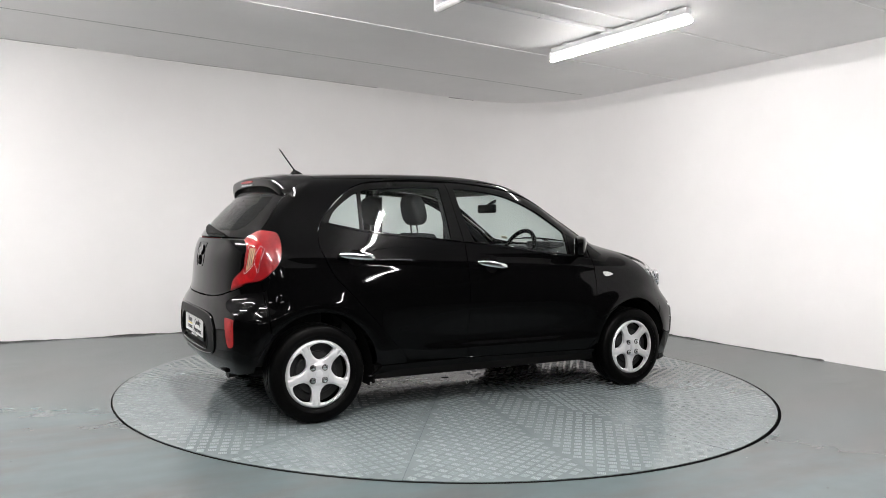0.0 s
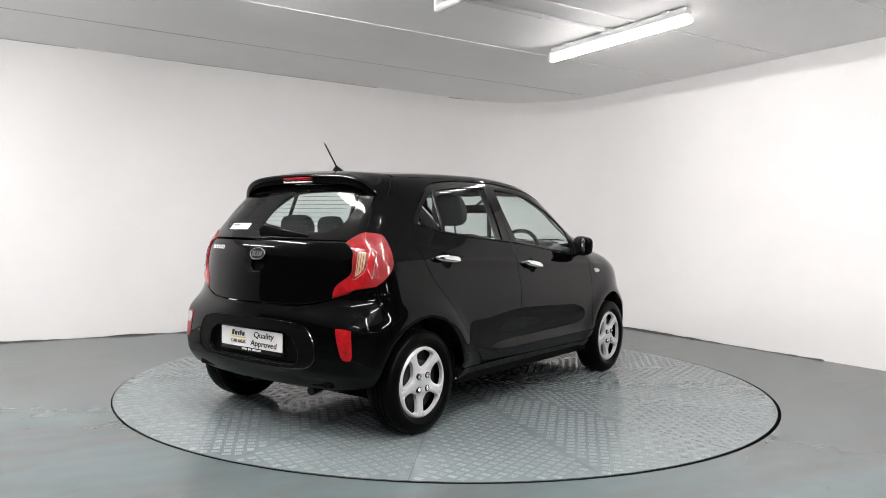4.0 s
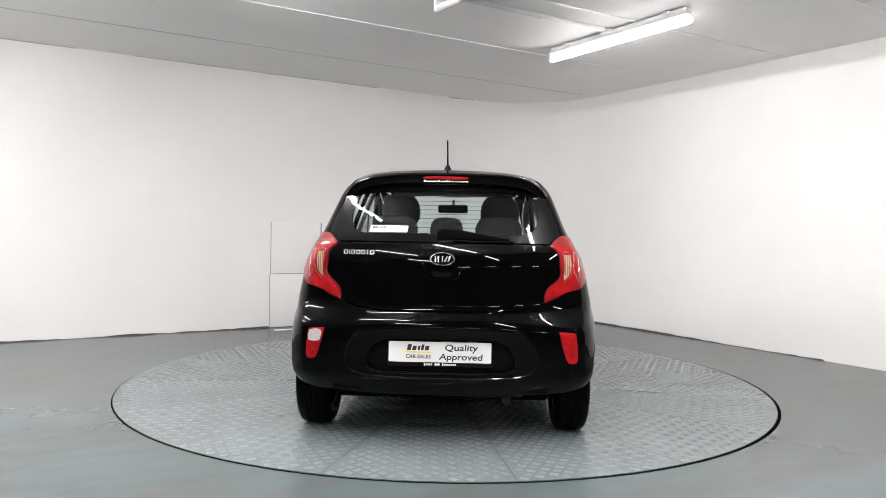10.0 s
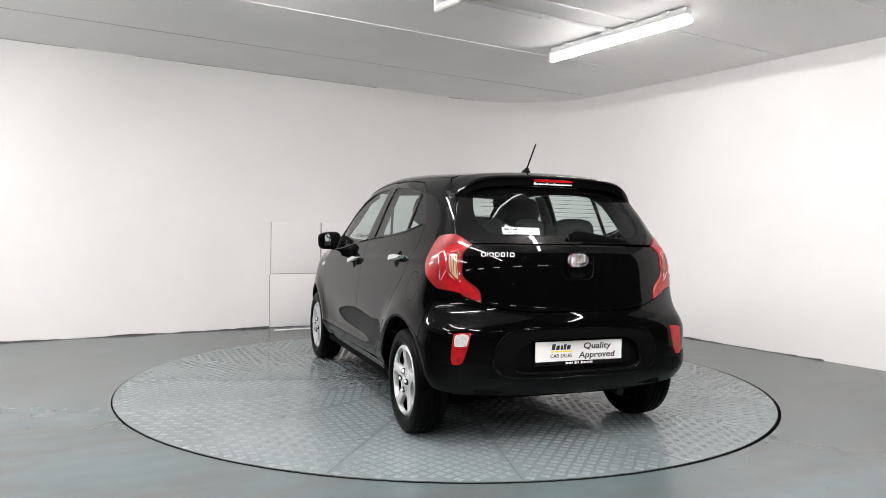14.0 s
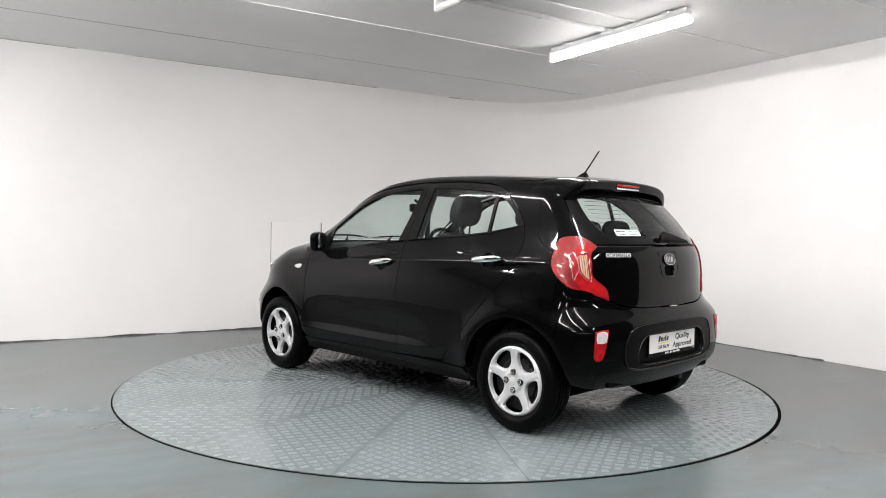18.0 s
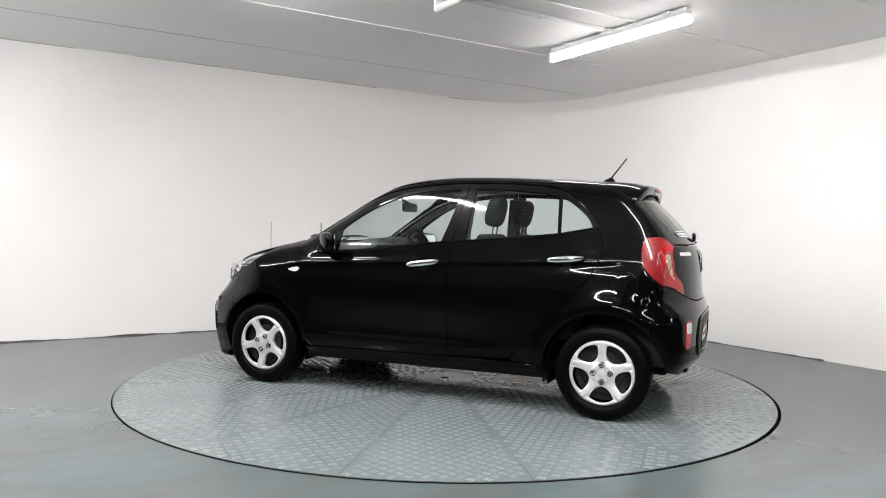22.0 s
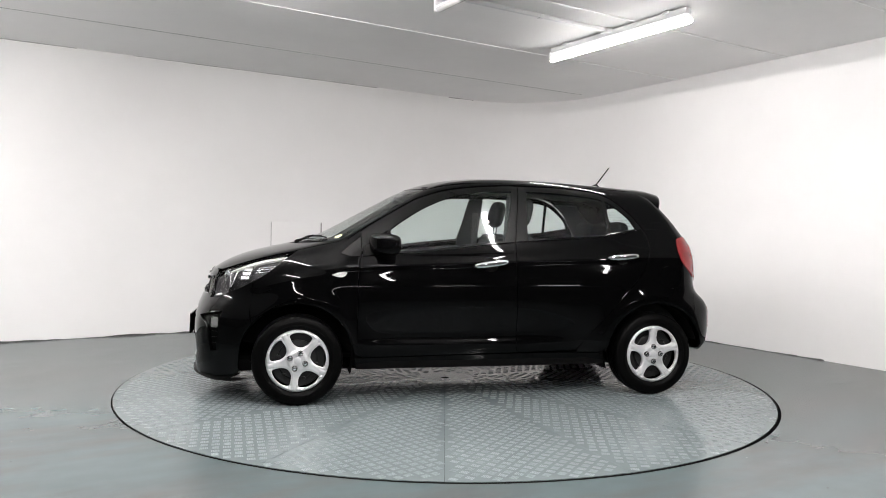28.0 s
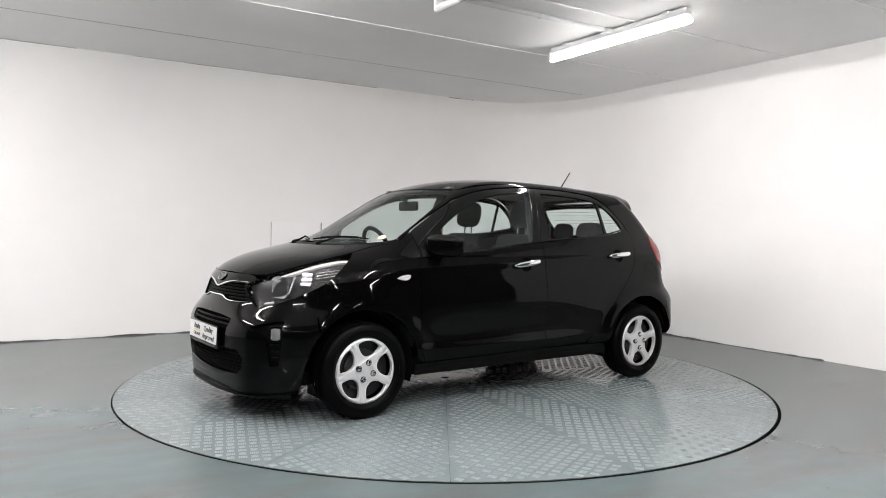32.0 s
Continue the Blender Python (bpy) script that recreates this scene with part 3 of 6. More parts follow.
def basis(d):
    d = np.array(d, float)
    d /= np.linalg.norm(d)
    r = np.cross((0, 0, 1), d) if abs(d[2]) < 0.95 else np.cross((-1, 0, 0), d) * -1
    r /= np.linalg.norm(r)
    return r, np.cross(d, r), d


def drop_on(p, d):
    """Moves points against d from outside until they meet the skin."""
    d = np.array(d, float)
    d /= np.linalg.norm(d)
    reach = abs(d[0]) * 1.95 + abs(d[1]) * 0.85 + abs(d[2]) * 1.5
    q = p - (p @ d)[:, None] * d + reach * d
    live = np.arange(len(q))
    for _ in range(70):
        f = skin(q[live])
        q[live] -= d * np.clip(f * 0.8, -0.05, 0.3)[:, None]
        live = live[np.abs(f) > 2e-5]
        if not len(live):
            break
    return q


def on_side(*pts):
    return drop_on(np.array([(x, 0, z) for x, z in pts], float), (0, 1, 0))


def on_top(*pts):
    return drop_on(np.array([(x, y, 0) for x, y in pts], float), (0, 0, 1))


def on_rear(*pts):
    return drop_on(np.array([(0, y, z) for y, z in pts], float), (-1, 0, 0))


def on_front(*pts):
    return drop_on(np.array([(0, y, z) for y, z in pts], float), (1, 0, 0))


def inside(poly, pts):
    x, y = pts[:, 0], pts[:, 1]
    c = np.zeros(len(pts), bool)
    x0, y0 = poly[:, 0], poly[:, 1]
    x1, y1 = np.roll(x0, -1), np.roll(y0, -1)
    for a, b, c1, d1 in zip(x0, y0, x1, y1):
        hit = ((b > y) != (d1 > y)) & (x < (c1 - a) * (y - b) / (d1 - b + 1e-12) + a)
        c ^= hit
    return c


def outline(*segs, n=6):
    """Joins runs of points: each run is smoothed by itself, and corners stay between runs."""
    out = []
    for s in segs:
        s = spline(list(s), n) if len(s) > 2 else [np.array(q, float) for q in s]
        for q in s:
            if not out or np.linalg.norm(q - out[-1]) > 1e-4:
                out.append(q)
    if np.linalg.norm(out[0] - out[-1]) < 1e-4:
        out.pop()
    return np.array(out)


def resample(poly, step):
    out = []
    for a, b in zip(poly, np.roll(poly, -1, axis=0)):
        k = max(1, int(np.linalg.norm(b - a) / step + 0.5))
        out += [a + (b - a) * j / k for j in range(k)]
    return np.array(out)


def inset(poly, g, keep):
    """Shrinks a polygon (counter-clockwise) by g, but for the points to keep."""
    a, b = np.roll(poly, 1, axis=0), np.roll(poly, -1, axis=0)
    def nrm(v):
        return v / np.maximum(np.linalg.norm(v, axis=1, keepdims=True), 1e-9)
    e1, e2 = nrm(poly - a), nrm(b - poly)
    n1, n2 = np.stack([-e1[:, 1], e1[:, 0]], -1), np.stack([-e2[:, 1], e2[:, 0]], -1)
    m = nrm(n1 + n2)
    m = m / np.maximum((m * n1).sum(1, keepdims=True), 0.5)
    out = poly + m * g
    out[keep] = poly[keep]
    return out


def area(poly):
    x, y = poly[:, 0], poly[:, 1]
    return 0.5 * np.sum(x * np.roll(y, -1) - np.roll(x, -1) * y)


def fill(rings, step):
    """Triangles inside the first ring and outside the others."""
    lo, hi = rings[0].min(0), rings[0].max(0)
    gx, gy = np.meshgrid(np.arange(lo[0], hi[0], step), np.arange(lo[1], hi[1], step * 0.87))
    gx[1::2] += step / 2
    pts = np.stack([gx.ravel(), gy.ravel()], -1)
    ok = inside(rings[0], pts)
    for h in rings[1:]:
        ok &= ~inside(h, pts)
    pts = pts[ok]
    allring = np.concatenate(rings)
    if len(pts):
        near = np.min(np.linalg.norm(pts[:, None] - allring[None], axis=2), axis=1) > 0.45 * step
        pts = pts[near]
    co, edges = [], []
    for q in rings:
        k = len(co)
        co += [Vector(v) for v in q]
        edges += [(k + i, k + (i + 1) % len(q)) for i in range(len(q))]
    co += [Vector(v) for v in pts]
    vs, _, fs, *_ = delaunay_2d_cdt(co, edges, [], 0, 1e-7)
    v2 = np.array([tuple(v) for v in vs])
    cen = np.array([v2[list(f)].mean(0) for f in fs])
    ok = inside(rings[0], cen)
    for h in rings[1:]:
        ok &= ~inside(h, cen)
    fs = [tuple(f) for f, k in zip(fs, ok) if k]
    return v2, fs


def skin_panel(view, ring, holes=(), off=0.0, gap=0.002, flange=0.014, sym=False, step=0.035, edge=0.018, shape=None):
    """A piece of the skin inside a ring of points: vertices, faces, normals of its left half."""
    r, u, d = basis(view)
    flat = lambda q: np.stack([q @ r, q @ u], -1)
    def prep(ring3, g):
        ring3 = resample(np.array(ring3), edge)
        poly = flat(ring3)
        if area(poly) < 0:
            poly, ring3 = poly[::-1], ring3[::-1]
        keep = (np.abs(ring3[:, 1]) < 1e-4) if sym else np.zeros(len(poly), bool)
        return inset(poly, g, keep)
    rings = [prep(ring, gap)] + [prep(h, -gap * 0) for h in holes]
    v2, fs = fill(rings, step)
    p = drop_on(v2[:, :1] * r + v2[:, 1:] * u, d)
    nor = skin_normal(p)
    if sym:
        mid = np.abs(p[:, 1]) < 2e-3
        nor[mid, 1] = 0
        nor /= np.linalg.norm(nor, axis=1, keepdims=True)
    p = p + nor * off
    if shape is not None:
        p = shape(p, nor)
    if flange:
        count = {}
        for f in fs:
            for a, b in zip(f, f[1:] + f[:1]):
                count[(a, b)] = count.get((a, b), 0) + 1
        rim = [(a, b) for (a, b) in count if (b, a) not in count]
        if sym:
            rim = [(a, b) for a, b in rim if not (abs(p[a, 1]) < 2e-3 and abs(p[b, 1]) < 2e-3)]
        verts, norms, idx = list(p), list(nor), {}
        lat = {}
        for a, b in rim:
            w = np.cross(p[b] - p[a], nor[a])
            w /= max(np.linalg.norm(w), 1e-9)
            for k in (a, b):
                lat[k] = lat.get(k, 0) + w
        for k, w in lat.items():
            w = w / max(np.linalg.norm(w), 1e-9)
            idx[k] = len(verts)
            soft = w + 0.6 * nor[k]
            verts += [p[k], p[k] - nor[k] * flange]
            norms += [soft / np.linalg.norm(soft), w]
        for a, b in rim:
            fs.append((idx[b], idx[a], idx[a] + 1, idx[b] + 1))
        p, nor = np.array(verts), np.array(norms)
    return p, fs, nor


def place_panel(name, made, material, parent, label="", mode="pair"):
    p, fs, nor = made
    flip = np.array((1, -1, 1))
    back = [tuple(reversed(f)) for f in fs]
    if mode == "sym":
        # the two halves share the vertices on the middle line
        p = p.copy()
        on_mid = np.abs(p[:, 1]) < 1e-3
        p[on_mid, 1] = 0
        side = np.where(~on_mid)[0]
        twin = np.arange(len(p))
        twin[side] = len(p) + np.arange(len(side))
        return link(name, np.concatenate([p, p[side] * flip]), fs + [tuple(int(twin[i]) for i in f) for f in back], material, parent, label, np.concatenate([nor, nor[side] * flip]))
    a = link(name, p, fs, material, parent, label, nor)
    if mode == "left":
        return a
    b = link(name, p * flip, back, material, parent, label, nor * flip)
    return a, b

# ---------------------------------------------------------------- the car
CAR = thing("hatchback_car", "glossy black five-door city hatchback on silver wheels", "car")
SIDE, UP = (0, 1, 0), (0, 0, 1)
BELT = [(0.80, 0.928), (0.60, 0.944), (0.38, 0.963), (0.155, 0.990), (0.0, 1.008), (-0.18, 1.026), (-0.36, 1.040), (-0.54, 1.053), (-0.72, 1.067), (-0.90, 1.086), (-1.00, 1.104), (-1.10, 1.126)]
DRIP = [(0.885, 1.035), (0.76, 1.122), (0.63, 1.200), (0.52, 1.264), (0.40, 1.324), (0.175, 1.385), (-0.164, 1.417), (-0.537, 1.414), (-0.80, 1.392), (-0.90, 1.364), (-0.98, 1.320), (-1.09, 1.220), (-1.15, 1.145)]
SEAM_REAR = [(-1.15, 1.145), (-1.178, 1.080), (-1.183, 1.013), (-1.169, 0.960), (-1.109, 0.834), (-1.006, 0.724), (-0.903, 0.613), (-0.729, 0.428), (-0.625, 0.318)]
SEAM_FRONT = [(0.800, 0.985), (0.812, 0.940), (0.818, 0.900), (0.824, 0.826), (0.828, 0.752), (0.83, 0.62), (0.83, 0.40), (0.80, 0.330), (0.775, 0.292)]
LAMP_IN = [(0.545, 1.030), (0.592, 0.990), (0.600, 0.930), (0.598, 0.870), (0.530, 0.806), (0.518, 0.740)]
HOOD_SIDE = [(0.955, 0.600), (1.07, 0.578), (1.20, 0.596), (1.30, 0.600), (1.425, 0.580), (1.545, 0.532), (1.648, 0.446), (1.705, 0.325), (1.735, 0.175), (1.744, 0)]
HOOD_REAR = [(1.250, 0), (1.236, 0.21), (1.168, 0.38), (1.062, 0.50), (0.955, 0.600)]
GLASS_LOW = [(1.165, 0), (1.150, 0.21), (1.090, 0.38), (1.000, 0.50), (0.885, 0.592)]
SCREEN_SIDE = [(0.885, 0.592), (0.66, 0.545), (0.50, 0.518), (0.345, 0.485)]
SCREEN_TOP = [(0.345, 0.485), (0.405, 0.25), (0.425, 0)]
ROOF_EDGE = [(0.345, 0.485), (0.0, 0.515), (-0.4, 0.522), (-0.8, 0.515), (-1.14, 0.495)]


def arc(cx, cz, r, a0, a1, n=14):
    return [(cx + r * math.cos(radians(a0 + (a1 - a0) * i / n)), cz + r * math.sin(radians(a0 + (a1 - a0) * i / n))) for i in range(n + 1)]


def circle(cx, cz, r, n=28):
    return arc(cx, cz, r, 0, 360, n)[:-1]


def cat(*a):
    return np.concatenate(a)


def under(ob, parent):
    ob.parent = parent
    return ob


def to_skin(p, n):
    """A pose on the skin at p whose z axis is the normal n and whose y axis points up."""
    z = Vector(n).normalized()
    x = Vector((0, 0, 1)).cross(z).normalized()
    y = z.cross(x)
    m = Matrix((x, y, z)).transposed().to_4x4()
    m.translation = Vector(p)
    return m


def skin_pose(p, d, off=0.0):
    q = drop_on(np.array([p], float), d)
    n = skin_normal(q)
    return to_skin(q[0] + n[0] * off, n[0])


def words(text, size, m, material, parent, name="lettering", width=None, bold=0.018, slant=0.0):
    """Raised lettering in the built-in font, as a mesh; centred on the pose m."""
    cu = bpy.data.curves.new(name, "FONT")
    cu.body, cu.size, cu.extrude, cu.align_x, cu.align_y = text, size, 0.0006, "CENTER", "CENTER"
    cu.resolution_u = 3
    cu.offset = size * bold
    tmp = bpy.data.objects.new("tmp", cu)
    scene.collection.objects.link(tmp)
    me = bpy.data.meshes.new_from_object(tmp.evaluated_get(bpy.context.evaluated_depsgraph_get()))
    bpy.data.objects.remove(tmp)
    bpy.data.curves.remove(cu)
    me.name = name
    me.materials.clear()
    me.materials.append(material)
    if width:
        xs = [v.co.x for v in me.vertices]
        k = width / (max(xs) - min(xs))
        for v in me.vertices:
            v.co.x *= k
    for v in me.vertices:
        v.co.x += slant * v.co.y
    ob = new(name, me)
    ob.parent = parent
    ob.matrix_basis = m
    return ob


def slab(name, pts, depth, material, parent, m=None, label="", bevel=0.0):
    """A flat plate from an outline in its own plane."""
    bm = bmesh.new()
    f = bm.faces.new([bm.verts.new((p[0], p[1], 0)) for p in pts])
    if f.normal.z < 0:
        f.normal_flip()
    r = bmesh.ops.extrude_face_region(bm, geom=[f])
    top = [v for v in r["geom"] if isinstance(v, bmesh.types.BMVert)]
    for v in top:
        v.co.z += depth
    bmesh.ops.recalc_face_normals(bm, faces=bm.faces)
    if bevel:
        es = [e for e in bm.edges if all(v.co.z > depth * 0.5 for v in e.verts)]
        bmesh.ops.bevel(bm, geom=es, offset=bevel, segments=2, affect="EDGES", profile=0.5)
    o = part(name, bm, material, parent, label)
    if m is not None:
        o.matrix_basis = m
    return o


def rrect(w, h, r, n=4):
    out = []
    for cx, cy, a in ((w / 2 - r, h / 2 - r, 0), (-w / 2 + r, h / 2 - r, 90), (-w / 2 + r, -h / 2 + r, 180), (w / 2 - r, -h / 2 + r, 270)):
        out += [(cx + r * math.cos(radians(a + 90 * i / n)), cy + r * math.sin(radians(a + 90 * i / n))) for i in range(n + 1)]
    return out


def ribbon(name, pts, w, h, material, parent, label=""):
    """A flat rounded strip along points that lie on the skin (w along the skin, h proud of it)."""
    P = np.array(spline(pts, 6))
    N = skin_normal(P)
    bm = bmesh.new()
    rows = []
    for i in range(len(P)):
        t = P[min(i + 1, len(P) - 1)] - P[max(i - 1, 0)]
        t /= np.linalg.norm(t)
        s = np.cross(N[i], t)
        taper = min(1.0, 0.25 + 3.0 * min(i, len(P) - 1 - i) / len(P))
        prof = [(-0.5, -0.3), (-0.5, 0.4), (-0.25, 1.0), (0.25, 1.0), (0.5, 0.4), (0.5, -0.3)]
        rows.append([bm.verts.new(tuple(P[i] + s * a * w * taper + N[i] * b * h)) for a, b in prof])
    for a, b in zip(rows, rows[1:]):
        for k in range(len(a) - 1):
            bm.faces.new((a[k], a[k + 1], b[k + 1], b[k]))
    bm.faces.new(rows[0])
    bm.faces.new(rows[-1][::-1])
    bmesh.ops.recalc_face_normals(bm, faces=bm.faces)
    return part(name, bm, material, parent, label)


def mirror_y(ob):
    """A mirrored twin of a mesh part, under the same parent."""
    me = ob.data.copy()
    m = ob.matrix_basis
    me.transform(m)
    me.transform(Matrix.Diagonal((1, -1, 1, 1)))
    me.flip_normals()
    o = new(ob.name.split(".")[0], me)
    o.parent = ob.parent
    for key in ("label",):
        if key in ob:
            o[key] = ob[key]
    return o


S = on_side


def mid(on, z0, z1, n=14):
    return on(*[(0, z0 + (z1 - z0) * i / n) for i in range(n + 1)])



def build_skin():
    made = {}
    # roof, windscreen, scuttle and bonnet, halves mirrored over the middle
    place_panel("roof", skin_panel(UP, outline(on_top(*SCREEN_TOP[::-1]), on_top(*ROOF_EDGE), on_top((-1.14, 0.495), (-1.17, 0.25), (-1.175, 0)), on_top((-1.175, 0), (0.425, 0))), sym=True), PAINT, CAR, mode="sym")
    made["screen"] = place_panel("windscreen", skin_panel((0.5, 0, 0.87), outline(on_top(*GLASS_LOW), on_top(*SCREEN_SIDE), on_top(*SCREEN_TOP), on_top((0.425, 0), (1.165, 0))), off=-0.003, flange=0, sym=True, gap=-0.003), SCREEN, CAR, "tinted windscreen", "sym")
    place_panel("bonnet", skin_panel(UP, outline(on_top(*HOOD_SIDE), on_top((1.744, 0), (1.25, 0)), on_top(*HOOD_REAR)), sym=True, gap=0.003, flange=0.02), PAINT, CAR, mode="sym")
    place_panel("scuttle", skin_panel(UP, outline(on_top(*GLASS_LOW), on_top((0.885, 0.592), (0.955, 0.600)), on_top(*HOOD_REAR[::-1]), on_top((1.25, 0), (1.165, 0))), sym=True, off=-0.012), PLASTIC, CAR, "matt black plastic scuttle", "sym")
    # side ring: screen pillar, roof rail, rear pillar and rear wing
    up_line = on_top(*SCREEN_SIDE, *ROOF_EDGE[1:])
    hatch_edge = cat(on_top((-1.14, 0.495)), on_rear((0.520, 1.335), (0.548, 1.27), (0.577, 1.20), (0.600, 1.14), (0.612, 1.084)))
    lamp_out = cat(hatch_edge[-1:], S((-1.435, 1.078), (-1.408, 1.060), (-1.400, 1.000), (-1.410, 0.930), (-1.440, 0.880), (-1.482, 0.836), (-1.514, 0.806)))
    bumper_seam = S((-1.514, 0.806), (-1.505, 0.72), (-1.490, 0.62), (-1.475, 0.52))
    arch_r = [(0 - 1.2 + 0.352 * math.cos(radians(a)), 0.285 + 0.345 * math.sin(radians(a))) for a in np.linspace(140, 6, 24)]
    ring = outline(up_line, hatch_edge, lamp_out, bumper_seam, cat(bumper_seam[-1:], S(arch_r[0])), S(*arch_r), S(arch_r[-1], (-0.80, 0.300)), S((-0.80, 0.300), (-0.64, 0.300)), S((-0.64, 0.300), (-0.64, 0.333)), S(*SEAM_REAR[::-1][1:]), S(*DRIP[::-1]), cat(S(DRIP[0]), up_line[:1]))
    flap = outline(S(*circle(-1.313, 0.806, 0.078)))
    body_l = place_panel("body_side", skin_panel(SIDE, ring, [flap], step=0.018), PAINT, CAR, mode="left")
    under(place_panel("fuel_flap", skin_panel(SIDE, flap, gap=0.0025), PAINT, CAR, mode="left"), body_l)
    p, f, n = skin_panel(SIDE, ring, step=0.018)
    fl = np.array((1, -1, 1))
    place_panel("body_side", (p * fl, [tuple(reversed(q)) for q in f], n * fl), PAINT, CAR, mode="left")
    # doors below the belt, frames above it
    front = outline(S(*BELT[:6]), S(BELT[5], (-0.215, 1.029)), S((-0.215, 1.029), (-0.213, 0.90), (-0.209, 0.77), (-0.214, 0.45), (-0.214, 0.305)), S((-0.214, 0.305), (0.3, 0.298), (0.775, 0.292)), S(*SEAM_FRONT[::-1]), S((0.80, 0.985), (0.80, 0.928)))
    rear = outline(S((-0.215, 1.029), *BELT[6:]), S((-1.10, 1.126), (-1.15, 1.145)), S(*SEAM_REAR), S((-0.625, 0.318), (-0.214, 0.305)), S((-0.214, 0.305), (-0.214, 0.45), (-0.209, 0.77), (-0.213, 0.90), (-0.215, 1.029)))
    fh = outline(S(*[(-0.034 + 0.052 * math.cos(radians(a)), 0.880 + 0.046 * math.sin(radians(a))) for a in range(0, 360, 15)]))
    rh = outline(S(*[(-0.967 + 0.052 * math.cos(radians(a)), 0.934 + 0.046 * math.sin(radians(a))) for a in range(0, 360, 15)]))

    def bowl(cx, cz):
        def shape(q, nn):
            r = np.clip(1 - ((q[:, 0] - cx) / 0.054) ** 2 - ((q[:, 2] - cz) / 0.048) ** 2, 0, 1)
            return q - nn * (0.026 * np.sqrt(r))[:, None]
        return shape

    front_door = place_panel("front_door", skin_panel(SIDE, front, [fh], gap=0.0025, step=0.02), PAINT, CAR)
    rear_door = place_panel("rear_door", skin_panel(SIDE, rear, [rh], gap=0.0025, step=0.02), PAINT, CAR)
    made["front_door"], made["rear_door"] = front_door, rear_door
    for hole, c, doors in ((fh, (-0.034, 0.880), front_door), (rh, (-0.967, 0.934), rear_door)):
        for o, dr in zip(place_panel("handle_recess", skin_panel(SIDE, hole, gap=0, flange=0, step=0.012, shape=bowl(*c)), PLASTIC, CAR), doors):
            under(o, dr)
    fg = outline(S((0.615, 0.956), (0.38, 0.975), (0.155, 1.002), (0.0, 1.020), (-0.140, 1.034)), S((-0.140, 1.034), (-0.175, 1.15), (-0.205, 1.26), (-0.222, 1.376)), S((-0.222, 1.376), (-0.056, 1.370), (0.093, 1.352), (0.242, 1.314), (0.392, 1.250), (0.52, 1.174), (0.615, 1.107)), S((0.615, 1.107), (0.615, 0.956)))
    rg = outline(S((-0.305, 1.046), (-0.54, 1.064), (-0.72, 1.078), (-0.895, 1.097)), S((-0.895, 1.097), (-0.880, 1.330)), S((-0.880, 1.330), (-0.826, 1.344), (-0.717, 1.357), (-0.572, 1.370), (-0.425, 1.377), (-0.330, 1.378)), S((-0.330, 1.378), (-0.312, 1.20), (-0.305, 1.046)))
    qg = outline(S((-0.915, 1.099), (-1.0, 1.114), (-1.105, 1.138)), S((-1.105, 1.138), (-1.07, 1.198), (-1.0, 1.262), (-0.902, 1.328)), S((-0.902, 1.328), (-0.915, 1.099)))
    sail = outline(S((0.785, 0.936), (0.635, 0.950)), S((0.635, 0.950), (0.635, 1.098)), S((0.635, 1.098), (0.785, 0.995)), S((0.785, 0.995), (0.785, 0.936)))
    frame_f = outline(S(*BELT[:6], (-0.215, 1.029)), S((-0.215, 1.029), (-0.275, 1.412)), S(*[(-0.275, 1.414), (-0.164, 1.414), (0.175, 1.382), (0.40, 1.321), (0.52, 1.261), (0.63, 1.197), (0.76, 1.119), (0.80, 1.09)]), S((0.80, 1.09), (0.80, 0.928)))
    frame_r = outline(S((-0.215, 1.029), *BELT[6:], (-1.15, 1.145)), S(*[(-1.15, 1.145), (-1.09, 1.218), (-0.98, 1.317), (-0.90, 1.361), (-0.80, 1.389), (-0.537, 1.411), (-0.275, 1.413)]), S((-0.275, 1.412), (-0.215, 1.029)))
    for mp, doors in ((skin_panel(SIDE, frame_f, [fg, sail], off=-0.004), front_door), (skin_panel(SIDE, frame_r, [rg, qg], off=-0.004), rear_door)):
        for o, dr in zip(place_panel("window_frame", mp, GLOSS_BLACK, CAR, "gloss black window frame"), doors):
            under(o, dr)
    for nm, rg_, doors in (("window_pane", fg, front_door), ("window_pane", rg, rear_door), ("quarter_pane", qg, rear_door)):
        for o, dr in zip(place_panel(nm, skin_panel(SIDE, rg_, off=-0.010, gap=-0.004, flange=0), GLASS, CAR, "lightly tinted glass"), doors):
            under(o, dr)
    for o, dr in zip(place_panel("mirror_base", skin_panel(SIDE, sail, off=-0.003, gap=0.001), PLASTIC, CAR, "matt black corner panel"), front_door):
        under(o, dr)
    # rubber strip along the belt
    for pts, doors in (([(0.79, 0.934), (0.60, 0.949), (0.38, 0.968), (0.155, 0.995), (0.0, 1.013), (-0.20, 1.033)], front_door), ([(-0.24, 1.036), (-0.54, 1.058), (-0.72, 1.072), (-0.90, 1.091), (-1.0, 1.109), (-1.12, 1.135)], rear_door)):
        o = ribbon("belt_strip", S(*pts), 0.014, 0.005, GLOSS_BLACK, doors[0])
        under(mirror_y(o), doors[1])
